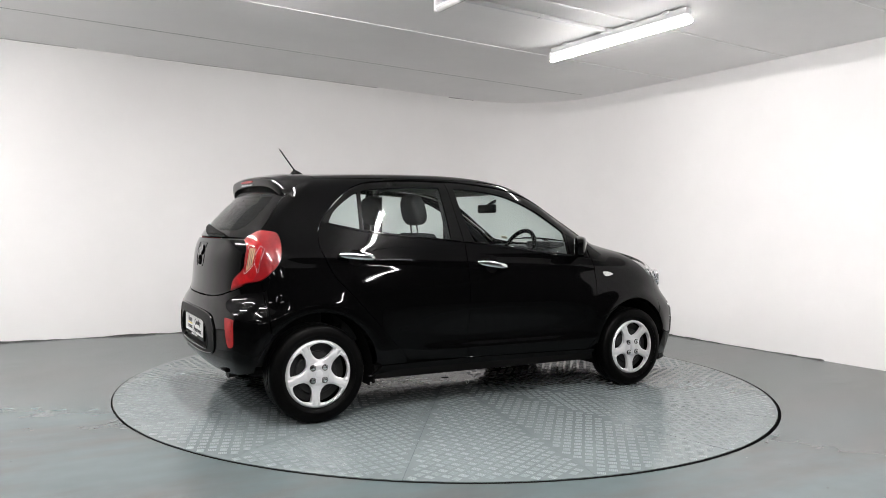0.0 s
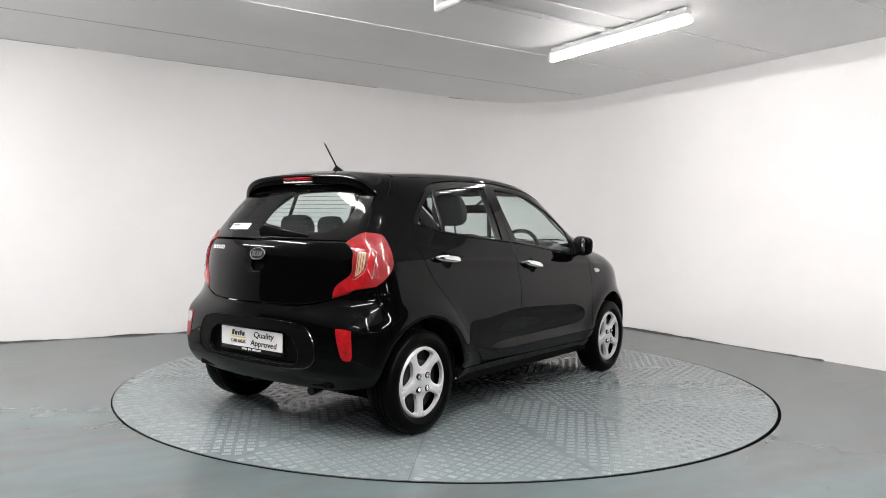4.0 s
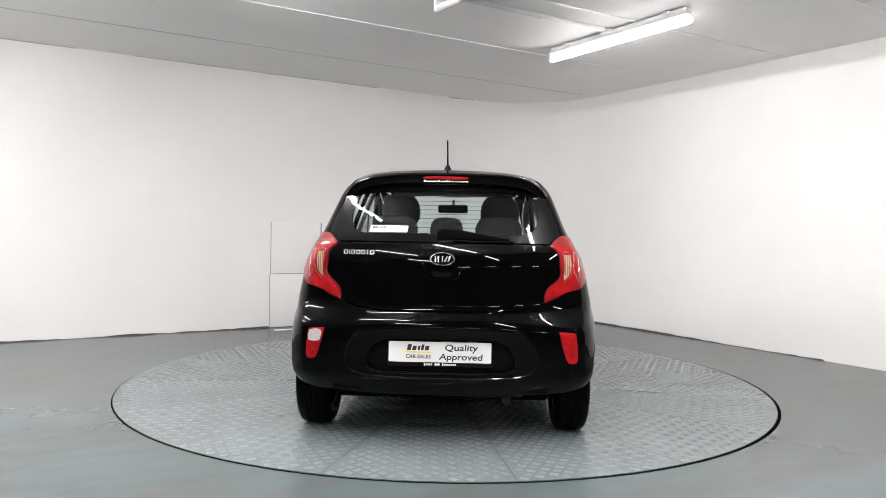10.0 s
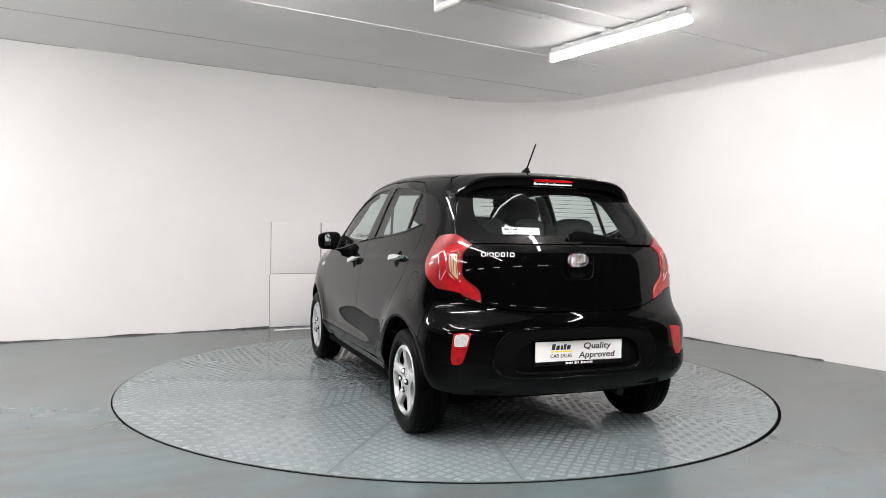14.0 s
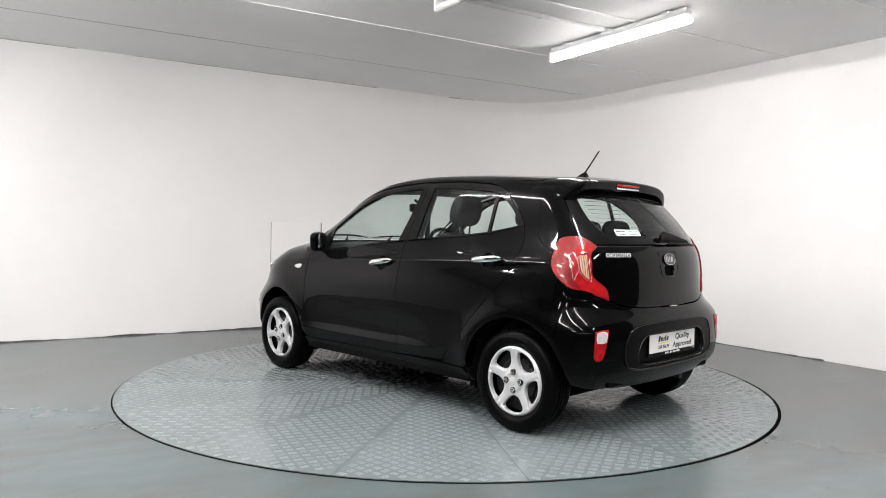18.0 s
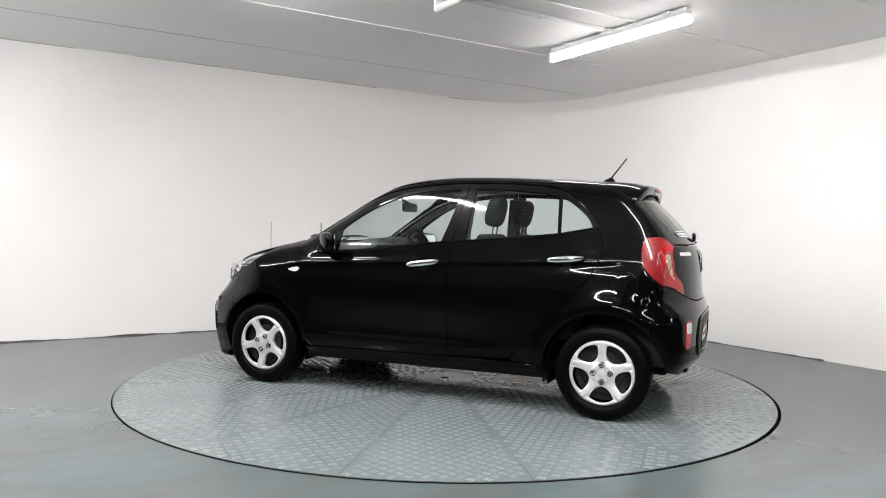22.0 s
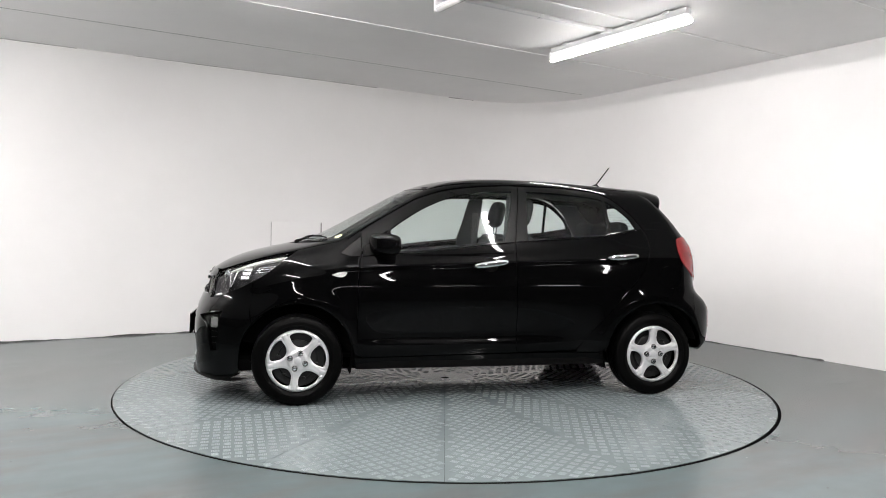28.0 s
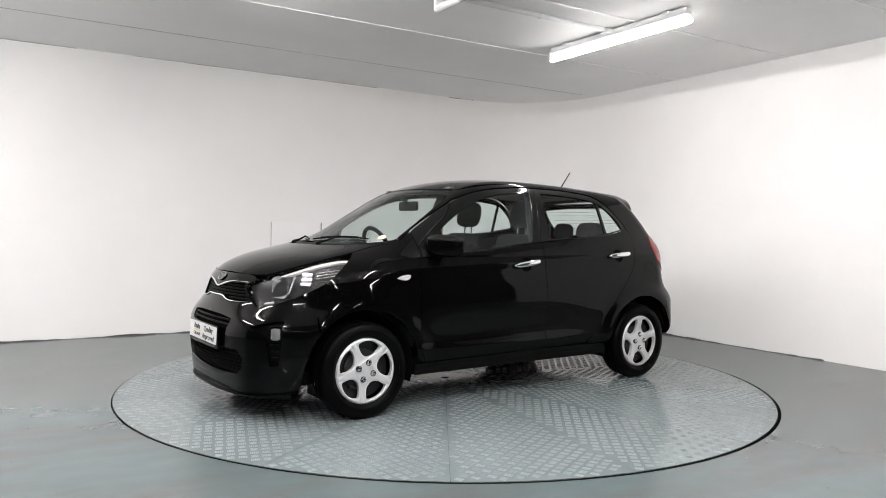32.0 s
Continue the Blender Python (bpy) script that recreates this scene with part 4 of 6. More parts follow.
    # front wing and its corner piece
    wing = outline(S(*SEAM_FRONT), S((0.775, 0.292), (0.80, 0.292)), S((0.80, 0.292), (0.851, 0.334)), S(*[(1.2 - 0.352 * math.cos(radians(a)), 0.285 + 0.352 * math.sin(radians(a))) for a in np.linspace(8, 141, 24)]), S((1.473, 0.507), (1.485, 0.60), (1.47, 0.70), (1.474, 0.762)), S((1.474, 0.762), (1.378, 0.825), (1.30, 0.890), (1.237, 0.934)), cat(S((1.237, 0.934)), on_top((1.20, 0.596))), on_top(*HOOD_SIDE[:3][::-1]), on_top((0.955, 0.600), (0.885, 0.592)), cat(on_top((0.885, 0.592)), S((0.885, 1.035), (0.80, 1.095))), S((0.80, 1.095), (0.80, 0.985)))
    tri = outline(S((0.805, 1.055), (0.805, 0.935)), S((0.805, 0.935), (0.87, 0.930), (0.935, 0.950)), S((0.935, 0.950), (0.87, 1.005), (0.805, 1.055)))
    wings = place_panel("front_wing", skin_panel(SIDE, wing, [tri], step=0.018), PAINT, CAR)
    for o, wg in zip(place_panel("corner_trim", skin_panel(SIDE, tri, off=-0.002, gap=0.001), PLASTIC, CAR, "matt black triangular trim"), wings):
        under(o, wg)
    rep = outline(S((0.992, 0.812), (0.955, 0.827), (0.915, 0.831), (0.898, 0.826), (0.912, 0.806), (0.935, 0.799), (0.965, 0.803)))
    for o, wg in zip(place_panel("side_indicator", skin_panel(SIDE, rep, off=0.006, gap=0, step=0.012, flange=0.012), WHITE_LENS, CAR, "clear side indicator"), wings):
        under(o, wg)
    made["wings"] = wings
    sill = outline(S((0.85, 0.288), (0.775, 0.287), (0.3, 0.293), (-0.214, 0.300), (-0.625, 0.296), (-0.80, 0.295)), S((-0.80, 0.295), (-0.85, 0.24)), S((-0.85, 0.24), (-0.80, 0.222), (0.0, 0.215), (0.80, 0.21)), S((0.80, 0.21), (0.85, 0.288)))
    place_panel("door_sill", skin_panel(SIDE, sill, gap=0.001), PAINT, CAR)
    # tailgate: painted lower half, dark-edged window above
    hatch = outline(on_rear((0, 1.032), (0.30, 1.032), (0.545, 1.030)), on_rear(*LAMP_IN), on_rear((0.518, 0.740), (0.42, 0.712), (0.30, 0.699), (0.13, 0.696), (0, 0.696)), mid(on_rear, 0.696, 1.032))
    grip = outline(on_rear((0, 0.923), (0.050, 0.923)), on_rear((0.050, 0.923), (0.057, 0.90), (0.048, 0.872), (0.030, 0.866)), on_rear((0.030, 0.866), (0, 0.866)), mid(on_rear, 0.866, 0.923))
    gate = place_panel("tailgate", skin_panel((-1, 0.15, 0), hatch, [grip], sym=True, gap=0.0025, flange=0.025, step=0.02), PAINT, CAR, mode="sym")
    under(place_panel("grip_recess", skin_panel((-1, 0, 0), grip, sym=True, gap=-0.004, off=-0.022, flange=0), DARK, CAR, mode="sym"), gate)
    edge_in = outline(on_rear((0, 1.005), (0.085, 1.003)), on_rear((0.085, 1.003), (0.098, 0.99), (0.096, 0.92), (0.082, 0.872), (0.055, 0.857)), on_rear((0.055, 0.857), (0, 0.857)))
    loop = list(edge_in) + [q * np.array((1, -1, 1)) for q in list(edge_in)[::-1]]
    ribbon("grip_surround", [q + skin_normal(np.array([q]))[0] * 0.0 for q in loop[::3]] + [loop[-1]], 0.005, 0.0022, GLOSS_BLACK, gate)
    made["gate"] = gate
    rw = outline(on_rear((0, 1.040), (0.30, 1.040), (0.545, 1.038)), on_rear((0.545, 1.038), (0.59, 1.072), (0.612, 1.084)), hatch_edge[1:][::-1], on_rear((0.520, 1.335), (0.30, 1.350), (0, 1.352)), mid(on_rear, 1.352, 1.040))
    clear = outline(on_rear((0, 1.080), (0.30, 1.080), (0.42, 1.086)), on_rear((0.42, 1.086), (0.468, 1.11), (0.490, 1.16), (0.487, 1.22), (0.460, 1.30)), on_rear((0.460, 1.30), (0.30, 1.315), (0, 1.318)), mid(on_rear, 1.318, 1.080))
    rim = place_panel("rear_window", skin_panel((-1, 0.1, 0.6), rw, [clear], sym=True, off=-0.001, gap=0.0025), GLOSS_BLACK, CAR, "black border of the rear window", "sym")
    under(place_panel("rear_pane", skin_panel((-1, 0.1, 0.6), clear, sym=True, off=-0.002, gap=-0.004, flange=0), GLASS, CAR, "tinted glass", "sym"), rim)
    made["rim"] = rim
    # tail lamps: red shell, raised light band, smoky indicator
    low_edge = cat(on_rear((0.518, 0.740), (0.60, 0.770)), S((-1.575, 0.785), (-1.514, 0.806)))
    lamp = outline(on_rear((0.612, 1.084), (0.59, 1.072), (0.545, 1.030)), on_rear(*LAMP_IN), low_edge, lamp_out[::-1])
    lamps = place_panel("tail_lamp", skin_panel((-1, 1.0, 0.1), lamp, off=0.005, gap=0.002, step=0.022, edge=0.012), RED_DEEP, CAR, "glossy red tail lamp")
    band = outline(on_rear((0.640, 1.030), (0.600, 1.035), (0.560, 1.024)), on_rear((0.560, 1.024), (0.606, 0.985), (0.612, 0.930), (0.610, 0.866), (0.545, 0.802), (0.530, 0.752)), on_rear((0.530, 0.752), (0.60, 0.782), (0.672, 0.805)), on_rear((0.672, 0.805), (0.690, 0.85), (0.694, 0.93), (0.675, 1.0), (0.640, 1.030)))
    ind = outline(on_rear((0.658, 0.984), (0.618, 0.987)), on_rear((0.618, 0.987), (0.622, 0.92), (0.618, 0.852)), on_rear((0.618, 0.852), (0.640, 0.866), (0.660, 0.895)), on_rear((0.660, 0.895), (0.664, 0.94), (0.658, 0.984)))
    for o, lp in zip(place_panel("light_band", skin_panel((-1, 0.5, 0.1), band, [ind], off=0.008, gap=0.001, step=0.02, edge=0.01, flange=0.008), RED, CAR, "bright red light band"), lamps):
        under(o, lp)
    for o, lp in zip(place_panel("indicator", skin_panel((-1, 0.5, 0.1), ind, off=0.006, gap=0.003, step=0.012, edge=0.008, flange=0.004), AMBER, CAR, "smoky indicator window"), lamps):
        under(o, lp)
    line = on_rear((0.650, 0.990), (0.614, 0.993), (0.617, 0.92), (0.614, 0.845), (0.640, 0.858), (0.666, 0.893), (0.670, 0.94), (0.664, 0.975))
    rimline = [q + skin_normal(np.array([q]))[0] * 0.0085 for q in line]
    edge_line = on_rear((0.672, 0.995), (0.672, 0.950), (0.672, 0.905), (0.685, 0.878), (0.699, 0.850), (0.700, 0.910), (0.696, 0.970), (0.684, 0.987), (0.672, 0.995))
    edge_line = [q + skin_normal(np.array([q]))[0] * 0.0095 for q in edge_line]
    for s_, lp in ((1, lamps[0]), (-1, lamps[1])):
        bm = bmesh.new()
        add_tube(bm, [Vector(q) * 1 if s_ > 0 else Vector((q[0], -q[1], q[2])) for q in spline(rimline, 4)], 0.0015, 6)
        part("chrome_rim", bm, CHROME, lp, "thin bright rim")
        bm = bmesh.new()
        add_tube(bm, [Vector((q[0], s_ * q[1], q[2])) for q in spline(edge_line, 5)], 0.0012, 6)
        part("light_line", bm, REFLECTOR, lp, "thin pale light line")
        for yy in (0.629, 0.640, 0.651):
            rib = on_rear((yy, 0.882), (yy, 0.925), (yy, 0.975))
            bm = bmesh.new()
            add_tube(bm, [Vector((q[0], s_ * q[1], q[2])) for q in (v + skin_normal(np.array([v]))[0] * 0.0062 for v in rib)], 0.0016, 6)
            part("lens_rib", bm, LAMP_GREY, lp)
    # rear bumper with a matt insert round the plate
    insert = outline(on_rear((0, 0.616), (0.20, 0.614), (0.345, 0.606)), on_rear((0.345, 0.606), (0.43, 0.580), (0.475, 0.50), (0.478, 0.44), (0.445, 0.392), (0.36, 0.370)), on_rear((0.36, 0.370), (0.18, 0.364), (0, 0.364)), mid(on_rear, 0.364, 0.616))
    well = outline(on_rear((0, 0.560), (0.20, 0.560), (0.27, 0.556)), on_rear((0.27, 0.556), (0.335, 0.528), (0.370, 0.46), (0.368, 0.415), (0.325, 0.390)), on_rear((0.325, 0.390), (0.15, 0.388), (0, 0.388)), mid(on_rear, 0.388, 0.560))
    fogs = outline(on_rear((0.679, 0.593), (0.640, 0.599), (0.592, 0.601)), on_rear((0.592, 0.601), (0.606, 0.54), (0.630, 0.465), (0.646, 0.444)), on_rear((0.646, 0.444), (0.664, 0.440), (0.682, 0.443)), on_rear((0.682, 0.443), (0.691, 0.465), (0.687, 0.53), (0.679, 0.593)))
    low = outline(on_rear((0, 0.692), (0.13, 0.692), (0.30, 0.695), (0.42, 0.708), (0.518, 0.736)), cat(on_rear((0.518, 0.736), (0.60, 0.766)), S((-1.575, 0.781), (-1.514, 0.802))), bumper_seam, cat(bumper_seam[-1:], S(arch_r[0])), S(arch_r[0], (-1.520, 0.43), (-1.548, 0.36), (-1.555, 0.31)), cat(S((-1.555, 0.31), (-1.60, 0.292)), on_rear((0.58, 0.278), (0.30, 0.262), (0, 0.260))), mid(on_rear, 0.260, 0.692))
    rb = place_panel("rear_bumper", skin_panel((-1, 0.75, 0), low, [insert, fogs], sym=True, gap=0.0015, step=0.018), PAINT, CAR, mode="sym")
    under(place_panel("bumper_insert", skin_panel((-1, 0.2, 0), insert, [well], sym=True, gap=0.003, off=0.004, flange=0.03), PLASTIC, CAR, "matt black plastic insert", "sym"), rb)
    under(place_panel("plate_well", skin_panel((-1, 0.2, 0), well, sym=True, gap=-0.006, off=-0.020, flange=0), PLASTIC, CAR, "matt grey-black recess", "sym"), rb)
    for ring_, w_, off_ in ((insert, 0.012, 0.004), (well, 0.008, 0.002)):
        half_ = [q for q in ring_ if q[1] > 0.004]
        half_.sort(key=lambda q: math.atan2(q[2] - 0.48, q[1]))
        loop_ = half_[::4] + [half_[-1]]
        loop_ = [q * fl for q in loop_[::-1]] + loop_
        loop_ = loop_ + loop_[:1]
        ribbon("insert_rim", [q + skin_normal(np.array([q]))[0] * off_ for q in loop_], w_, 0.005, GLOSS_BLACK, rb, "gloss black rim")
    top_part = outline(on_rear((0.664, 0.588), (0.640, 0.593), (0.614, 0.590), (0.604, 0.578)), on_rear((0.604, 0.578), (0.610, 0.555), (0.617, 0.534)), on_rear((0.617, 0.534), (0.648, 0.530), (0.674, 0.532)), on_rear((0.674, 0.532), (0.677, 0.555), (0.673, 0.580), (0.664, 0.588)))
    o1 = place_panel("rear_reflector", skin_panel((-1, 0.6, 0), fogs, off=0.003, gap=0.001, step=0.02, edge=0.01), RED, CAR, "red rear reflector")
    pt, ft, nt_ = skin_panel((-1, 0.6, 0), top_part, off=0.006, gap=0.001, step=0.02, edge=0.01, flange=0.006)
    a = place_panel("reversing_lamp", (pt, ft, nt_), WHITE_LENS, CAR, "clear ribbed reversing lamp", "left")
    b = place_panel("rear_fog_lamp", (pt * fl, [tuple(reversed(q)) for q in ft], nt_ * fl), RED, CAR, "red rear fog lamp", "left")
    for o in (*o1, a, b):
        under(o, rb)
    made["rear_bumper"] = rb
    # nose
    head3 = [(1.736, 0.349, 0.777), (1.747, 0.343, 0.751), (1.747, 0.398, 0.690), (1.744, 0.472, 0.648)]
    head_low = [(1.744, 0.472, 0.648), (1.683, 0.555, 0.666), (1.584, 0.638, 0.704), (1.474, 0.696, 0.762)]
    head_back = S((1.474, 0.762), (1.378, 0.825), (1.30, 0.890), (1.237, 0.934))
    head_top = [tuple(head_back[-1]), (1.301, 0.630, 0.927), (1.429, 0.597, 0.900), (1.548, 0.552, 0.864), (1.650, 0.469, 0.825), (1.705, 0.395, 0.800), (1.736, 0.349, 0.777)]
    head = outline(head3, head_low, head_back, head_top)
    bases = place_panel("headlamp", skin_panel((1, 0.8, 0.5), head, off=-0.035, gap=0.001, step=0.025, flange=0), LAMP_GREY, CAR, "headlamp with dark grey bezel behind a clear lens")
    for o, hb in zip(place_panel("lens", skin_panel((1, 0.8, 0.5), head, off=0.002, step=0.025, flange=0.004), CLEAR, CAR, "clear lens"), bases):
        under(o, hb)
    made["heads"] = bases
    made["head_top"] = np.array(head_top)
    nose_top = on_front((0, 0.824), (0.175, 0.824), (0.325, 0.822))
    grille = outline(on_front((0, 0.740), (0.05, 0.748), (0.10, 0.762), (0.18, 0.770), (0.318, 0.772)), on_front((0.318, 0.772), (0.328, 0.748), (0.366, 0.697), (0.382, 0.674)), on_front((0.382, 0.674), (0.27, 0.670), (0.18, 0.675), (0.12, 0.692), (0.06, 0.694), (0, 0.694)), mid(on_front, 0.694, 0.740))
    intake = outline(on_front((0, 0.590), (0.20, 0.586), (0.33, 0.572)), on_front((0.33, 0.572), (0.325, 0.535), (0.30, 0.515)), on_front((0.30, 0.515), (0, 0.512)), mid(on_front, 0.512, 0.590))
    lower = outline(on_front((0, 0.405), (0.25, 0.405), (0.44, 0.408)), on_front((0.44, 0.408), (0.49, 0.36), (0.47, 0.305), (0.42, 0.268)), on_front((0.42, 0.268), (0.20, 0.258), (0, 0.256)), mid(on_front, 0.256, 0.405))
    # pocket of the fog lamp at the corner
    pocket3 = [(1.804, 0.529, 0.545), (1.737, 0.608, 0.570), (1.648, 0.664, 0.584)]
    pocket = outline(pocket3, [(1.648, 0.664, 0.584), (1.667, 0.681, 0.493), (1.683, 0.663, 0.335)], [(1.683, 0.663, 0.335), (1.719, 0.636, 0.330)], [(1.719, 0.636, 0.330), (1.740, 0.630, 0.46), (1.765, 0.606, 0.510), (1.804, 0.529, 0.545)])
    nose_end = cat(on_front((0.325, 0.822)), np.array([head_top[-2], head_top[-1]]))
    bump = outline(nose_top, nose_end, head3, head_low, S((1.474, 0.762), (1.47, 0.70), (1.485, 0.60), (1.473, 0.507)), S((1.473, 0.507), (1.520, 0.44), (1.548, 0.35), (1.552, 0.20)), cat(S((1.552, 0.20), (1.62, 0.175)), on_front((0.52, 0.17), (0.25, 0.16), (0, 0.158))), mid(on_front, 0.158, 0.824))
    fb = place_panel("front_bumper", skin_panel((1, 0.7, 0.1), bump, [grille, intake, lower, pocket], sym=True, gap=0.001, flange=0.03, step=0.018), PAINT, CAR, mode="sym")
    made["front_bumper"] = fb
    for nm, rg_, lb in (("upper_grille", grille, "black mesh grille"), ("air_intake", intake, "black slatted intake"), ("lower_grille", lower, "black mesh lower grille")):
        under(place_panel(nm, skin_panel((1, 0.2, 0), rg_, sym=True, gap=-0.008, off=-0.028, flange=0), DARK, CAR, lb, "sym"), fb)
    for o in place_panel("fog_pocket", skin_panel((1, 0.9, 0), pocket, gap=-0.006, off=-0.026, flange=0, step=0.02), PLASTIC, CAR, "matt black fog lamp pocket"):
        under(o, fb)
    made["grille"], made["lower"], made["intake"] = grille, lower, intake
    return made


MADE = build_skin()


def build_wheel(x, side, turn, nuts):
    w = new("wheel")
    w.parent = CAR
    w.matrix_basis = pose(x, side * 0.703, 0.281)
    s = side
    # tyre: sidewall rings and a grooved tread
    prof = [(0.186, 0.066), (0.196, 0.080), (0.205, 0.088), (0.222, 0.0935), (0.224, 0.0920), (0.243, 0.0945), (0.246, 0.0930), (0.262, 0.0905), (0.274, 0.084), (0.2825, 0.074), (0.2860, 0.056), (0.2865, 0.034), (0.2815, 0.033), (0.2815, 0.026), (0.2870, 0.025), (0.2870, 0.004), (0.2815, 0.003), (0.2815, -0.003)]
    prof = [(0.2 + (r - 0.2) * 0.93, a * 0.955) for r, a in prof]
    prof = prof + [(r, -a) for r, a in prof[::-1][2:]]
    n = 192
    bm = bmesh.new()
    rings = add_lathe(bm, [(r, a * s) for r, a in prof], n)
    for ring, (r, a) in zip(rings, prof):
        if r > 0.2755 and abs(a) > 0.03 and abs(a) < 0.076:
            for i in range(0, n, 3):
                v = ring[(i + (1 if a > 0 else 0)) % n]
                k = 0.995
                v.co.x, v.co.z = v.co.x * k, v.co.z * k
    bmesh.ops.recalc_face_normals(bm, faces=bm.faces)
    part("tyre", bm, RUBBER, w)
    # steel wheel behind the cap
    bm = bmesh.new()
    add_lathe(bm, [(0.190, -0.075 * s), (0.178, -0.070 * s), (0.170, 0.014 * s), (0.165, 0.029 * s), (0.10, 0.024 * s), (0.0005, 0.039 * s)], 48)
    bmesh.ops.recalc_face_normals(bm, faces=bm.faces)
    part("rim", bm, STEEL, w, "dark steel rim")
    bm = bmesh.new()
    add_lathe(bm, [(0.0005, -0.02 * s), (0.125, -0.02 * s), (0.125, 0.036 * s), (0.118, 0.042 * s), (0.06, 0.044 * s)], 40)
    for k in range(6):
        a = radians(60 * k + 12)
        add_box(bm, (0.118 * math.cos(a) - 0.012, 0.029 * s - 0.006, 0.118 * math.sin(a) - 0.008), (0.118 * math.cos(a) + 0.012, 0.029 * s + 0.020, 0.118 * math.sin(a) + 0.008), 0.003)
    bmesh.ops.recalc_face_normals(bm, faces=bm.faces)
    part("brake_drum", bm, STEEL, w)
    # cap: a dished disc with five openings
    R = 0.1990
    hole = [(0.164, -25), (0.173, -13), (0.175, 0), (0.173, 13), (0.164, 25), (0.137, 26), (0.108, 23), (0.088, 14), (0.080, 0), (0.088, -14), (0.108, -23), (0.137, -26)]
    rings2 = [np.array([(R * math.cos(radians(a)), R * math.sin(radians(a))) for a in np.arange(0, 360, 4)])]
    for k in range(5):
        c = radians(turn + 72 * k)
        rings2.append(np.array(spline([(r * math.cos(c + radians(a)), r * math.sin(c + radians(a))) for r, a in hole], 4, True)))
    v2, fs = fill(rings2, 0.006)
    r = np.hypot(v2[:, 0], v2[:, 1])
    ang = np.degrees(np.arctan2(v2[:, 1], v2[:, 0])) - turn
    spoke = np.abs((ang % 72) - 36)
    width = np.degrees(0.012 / np.maximum(r, 0.03))
    depth = 0.067 + 0.016 * step01(R - r, 0.0, 0.020) - 0.010 * step01(R - r, 0.03, 0.11) + 0.006 * step01(0.07 - r, 0, 0.02)
    depth = depth - 0.006 * np.exp(-((spoke - 5.5) / 1.8) ** 2) * step01(r, 0.140, 0.160) * (1 - step01(r, 0.176, 0.186))
    near = np.min([np.min(np.linalg.norm(v2[:, None] - h[None], axis=2), axis=1) for h in rings2[1:]], axis=0)
    depth = depth - 0.005 * (1 - step01(near, 0.0, 0.011))
    V = [(x_, s * d, z_) for (x_, z_), d in zip(v2, depth)]
    F = [tuple(f) if s < 0 else tuple(reversed(f)) for f in fs]
    cnt = {}
    for f in F:
        for a, b in zip(f, f[1:] + f[:1]):
            cnt[(a, b)] = 1
    rimed = [(a, b) for (a, b) in cnt if (b, a) not in cnt]
    idx = {}
    for a, b in rimed:
        for k in (a, b):
            if k not in idx:
                idx[k] = len(V)
                V.append((V[k][0], V[k][1] - s * 0.022, V[k][2]))
    F += [(b, a, idx[a], idx[b]) for a, b in rimed]
    cap = link("hubcap", V, F, SILVER, w, "silver five-spoke hubcap")
    cap.data.set_sharp_from_angle(angle=radians(50))
    for k in range(4):
        a = radians(90 * k + nuts)
        cx, cz = 0.050 * math.cos(a), 0.050 * math.sin(a)
        bm = bmesh.new()
        add_lathe(bm, [(0.0175, 0.072 * s), (0.0175, 0.0825 * s), (0.0145, 0.0825 * s)], 20, "y", (cx, 0, cz))
        bmesh.ops.recalc_face_normals(bm, faces=bm.faces)
        part("nut_well", bm, STEEL, w)
        bm = bmesh.new()
        add_lathe(bm, [(0.0135, 0.072 * s), (0.0135, 0.085 * s), (0.010, 0.091 * s), (0.0005, 0.092 * s)], 6, "y", (cx, 0, cz))
        bmesh.ops.recalc_face_normals(bm, faces=bm.faces)
        part("wheel_nut", bm, CHROME, w, "bright wheel nut")
    bm = bmesh.new()
    add_lathe(bm, [(0.0225, 0.078 * s), (0.0225, 0.0805 * s), (0.020, 0.0815 * s), (0.0005, 0.0815 * s)], 28)
    bmesh.ops.recalc_face_normals(bm, faces=bm.faces)
    part("centre_cap", bm, SILVER, w)
    return w


for xx, ss, tt, nn in ((1.195, 1, 98, 20), (1.195, -1, 84, 47), (-1.198, 1, 126, 0), (-1.198, -1, 84, 45)):
    build_wheel(xx, ss, tt, nn)


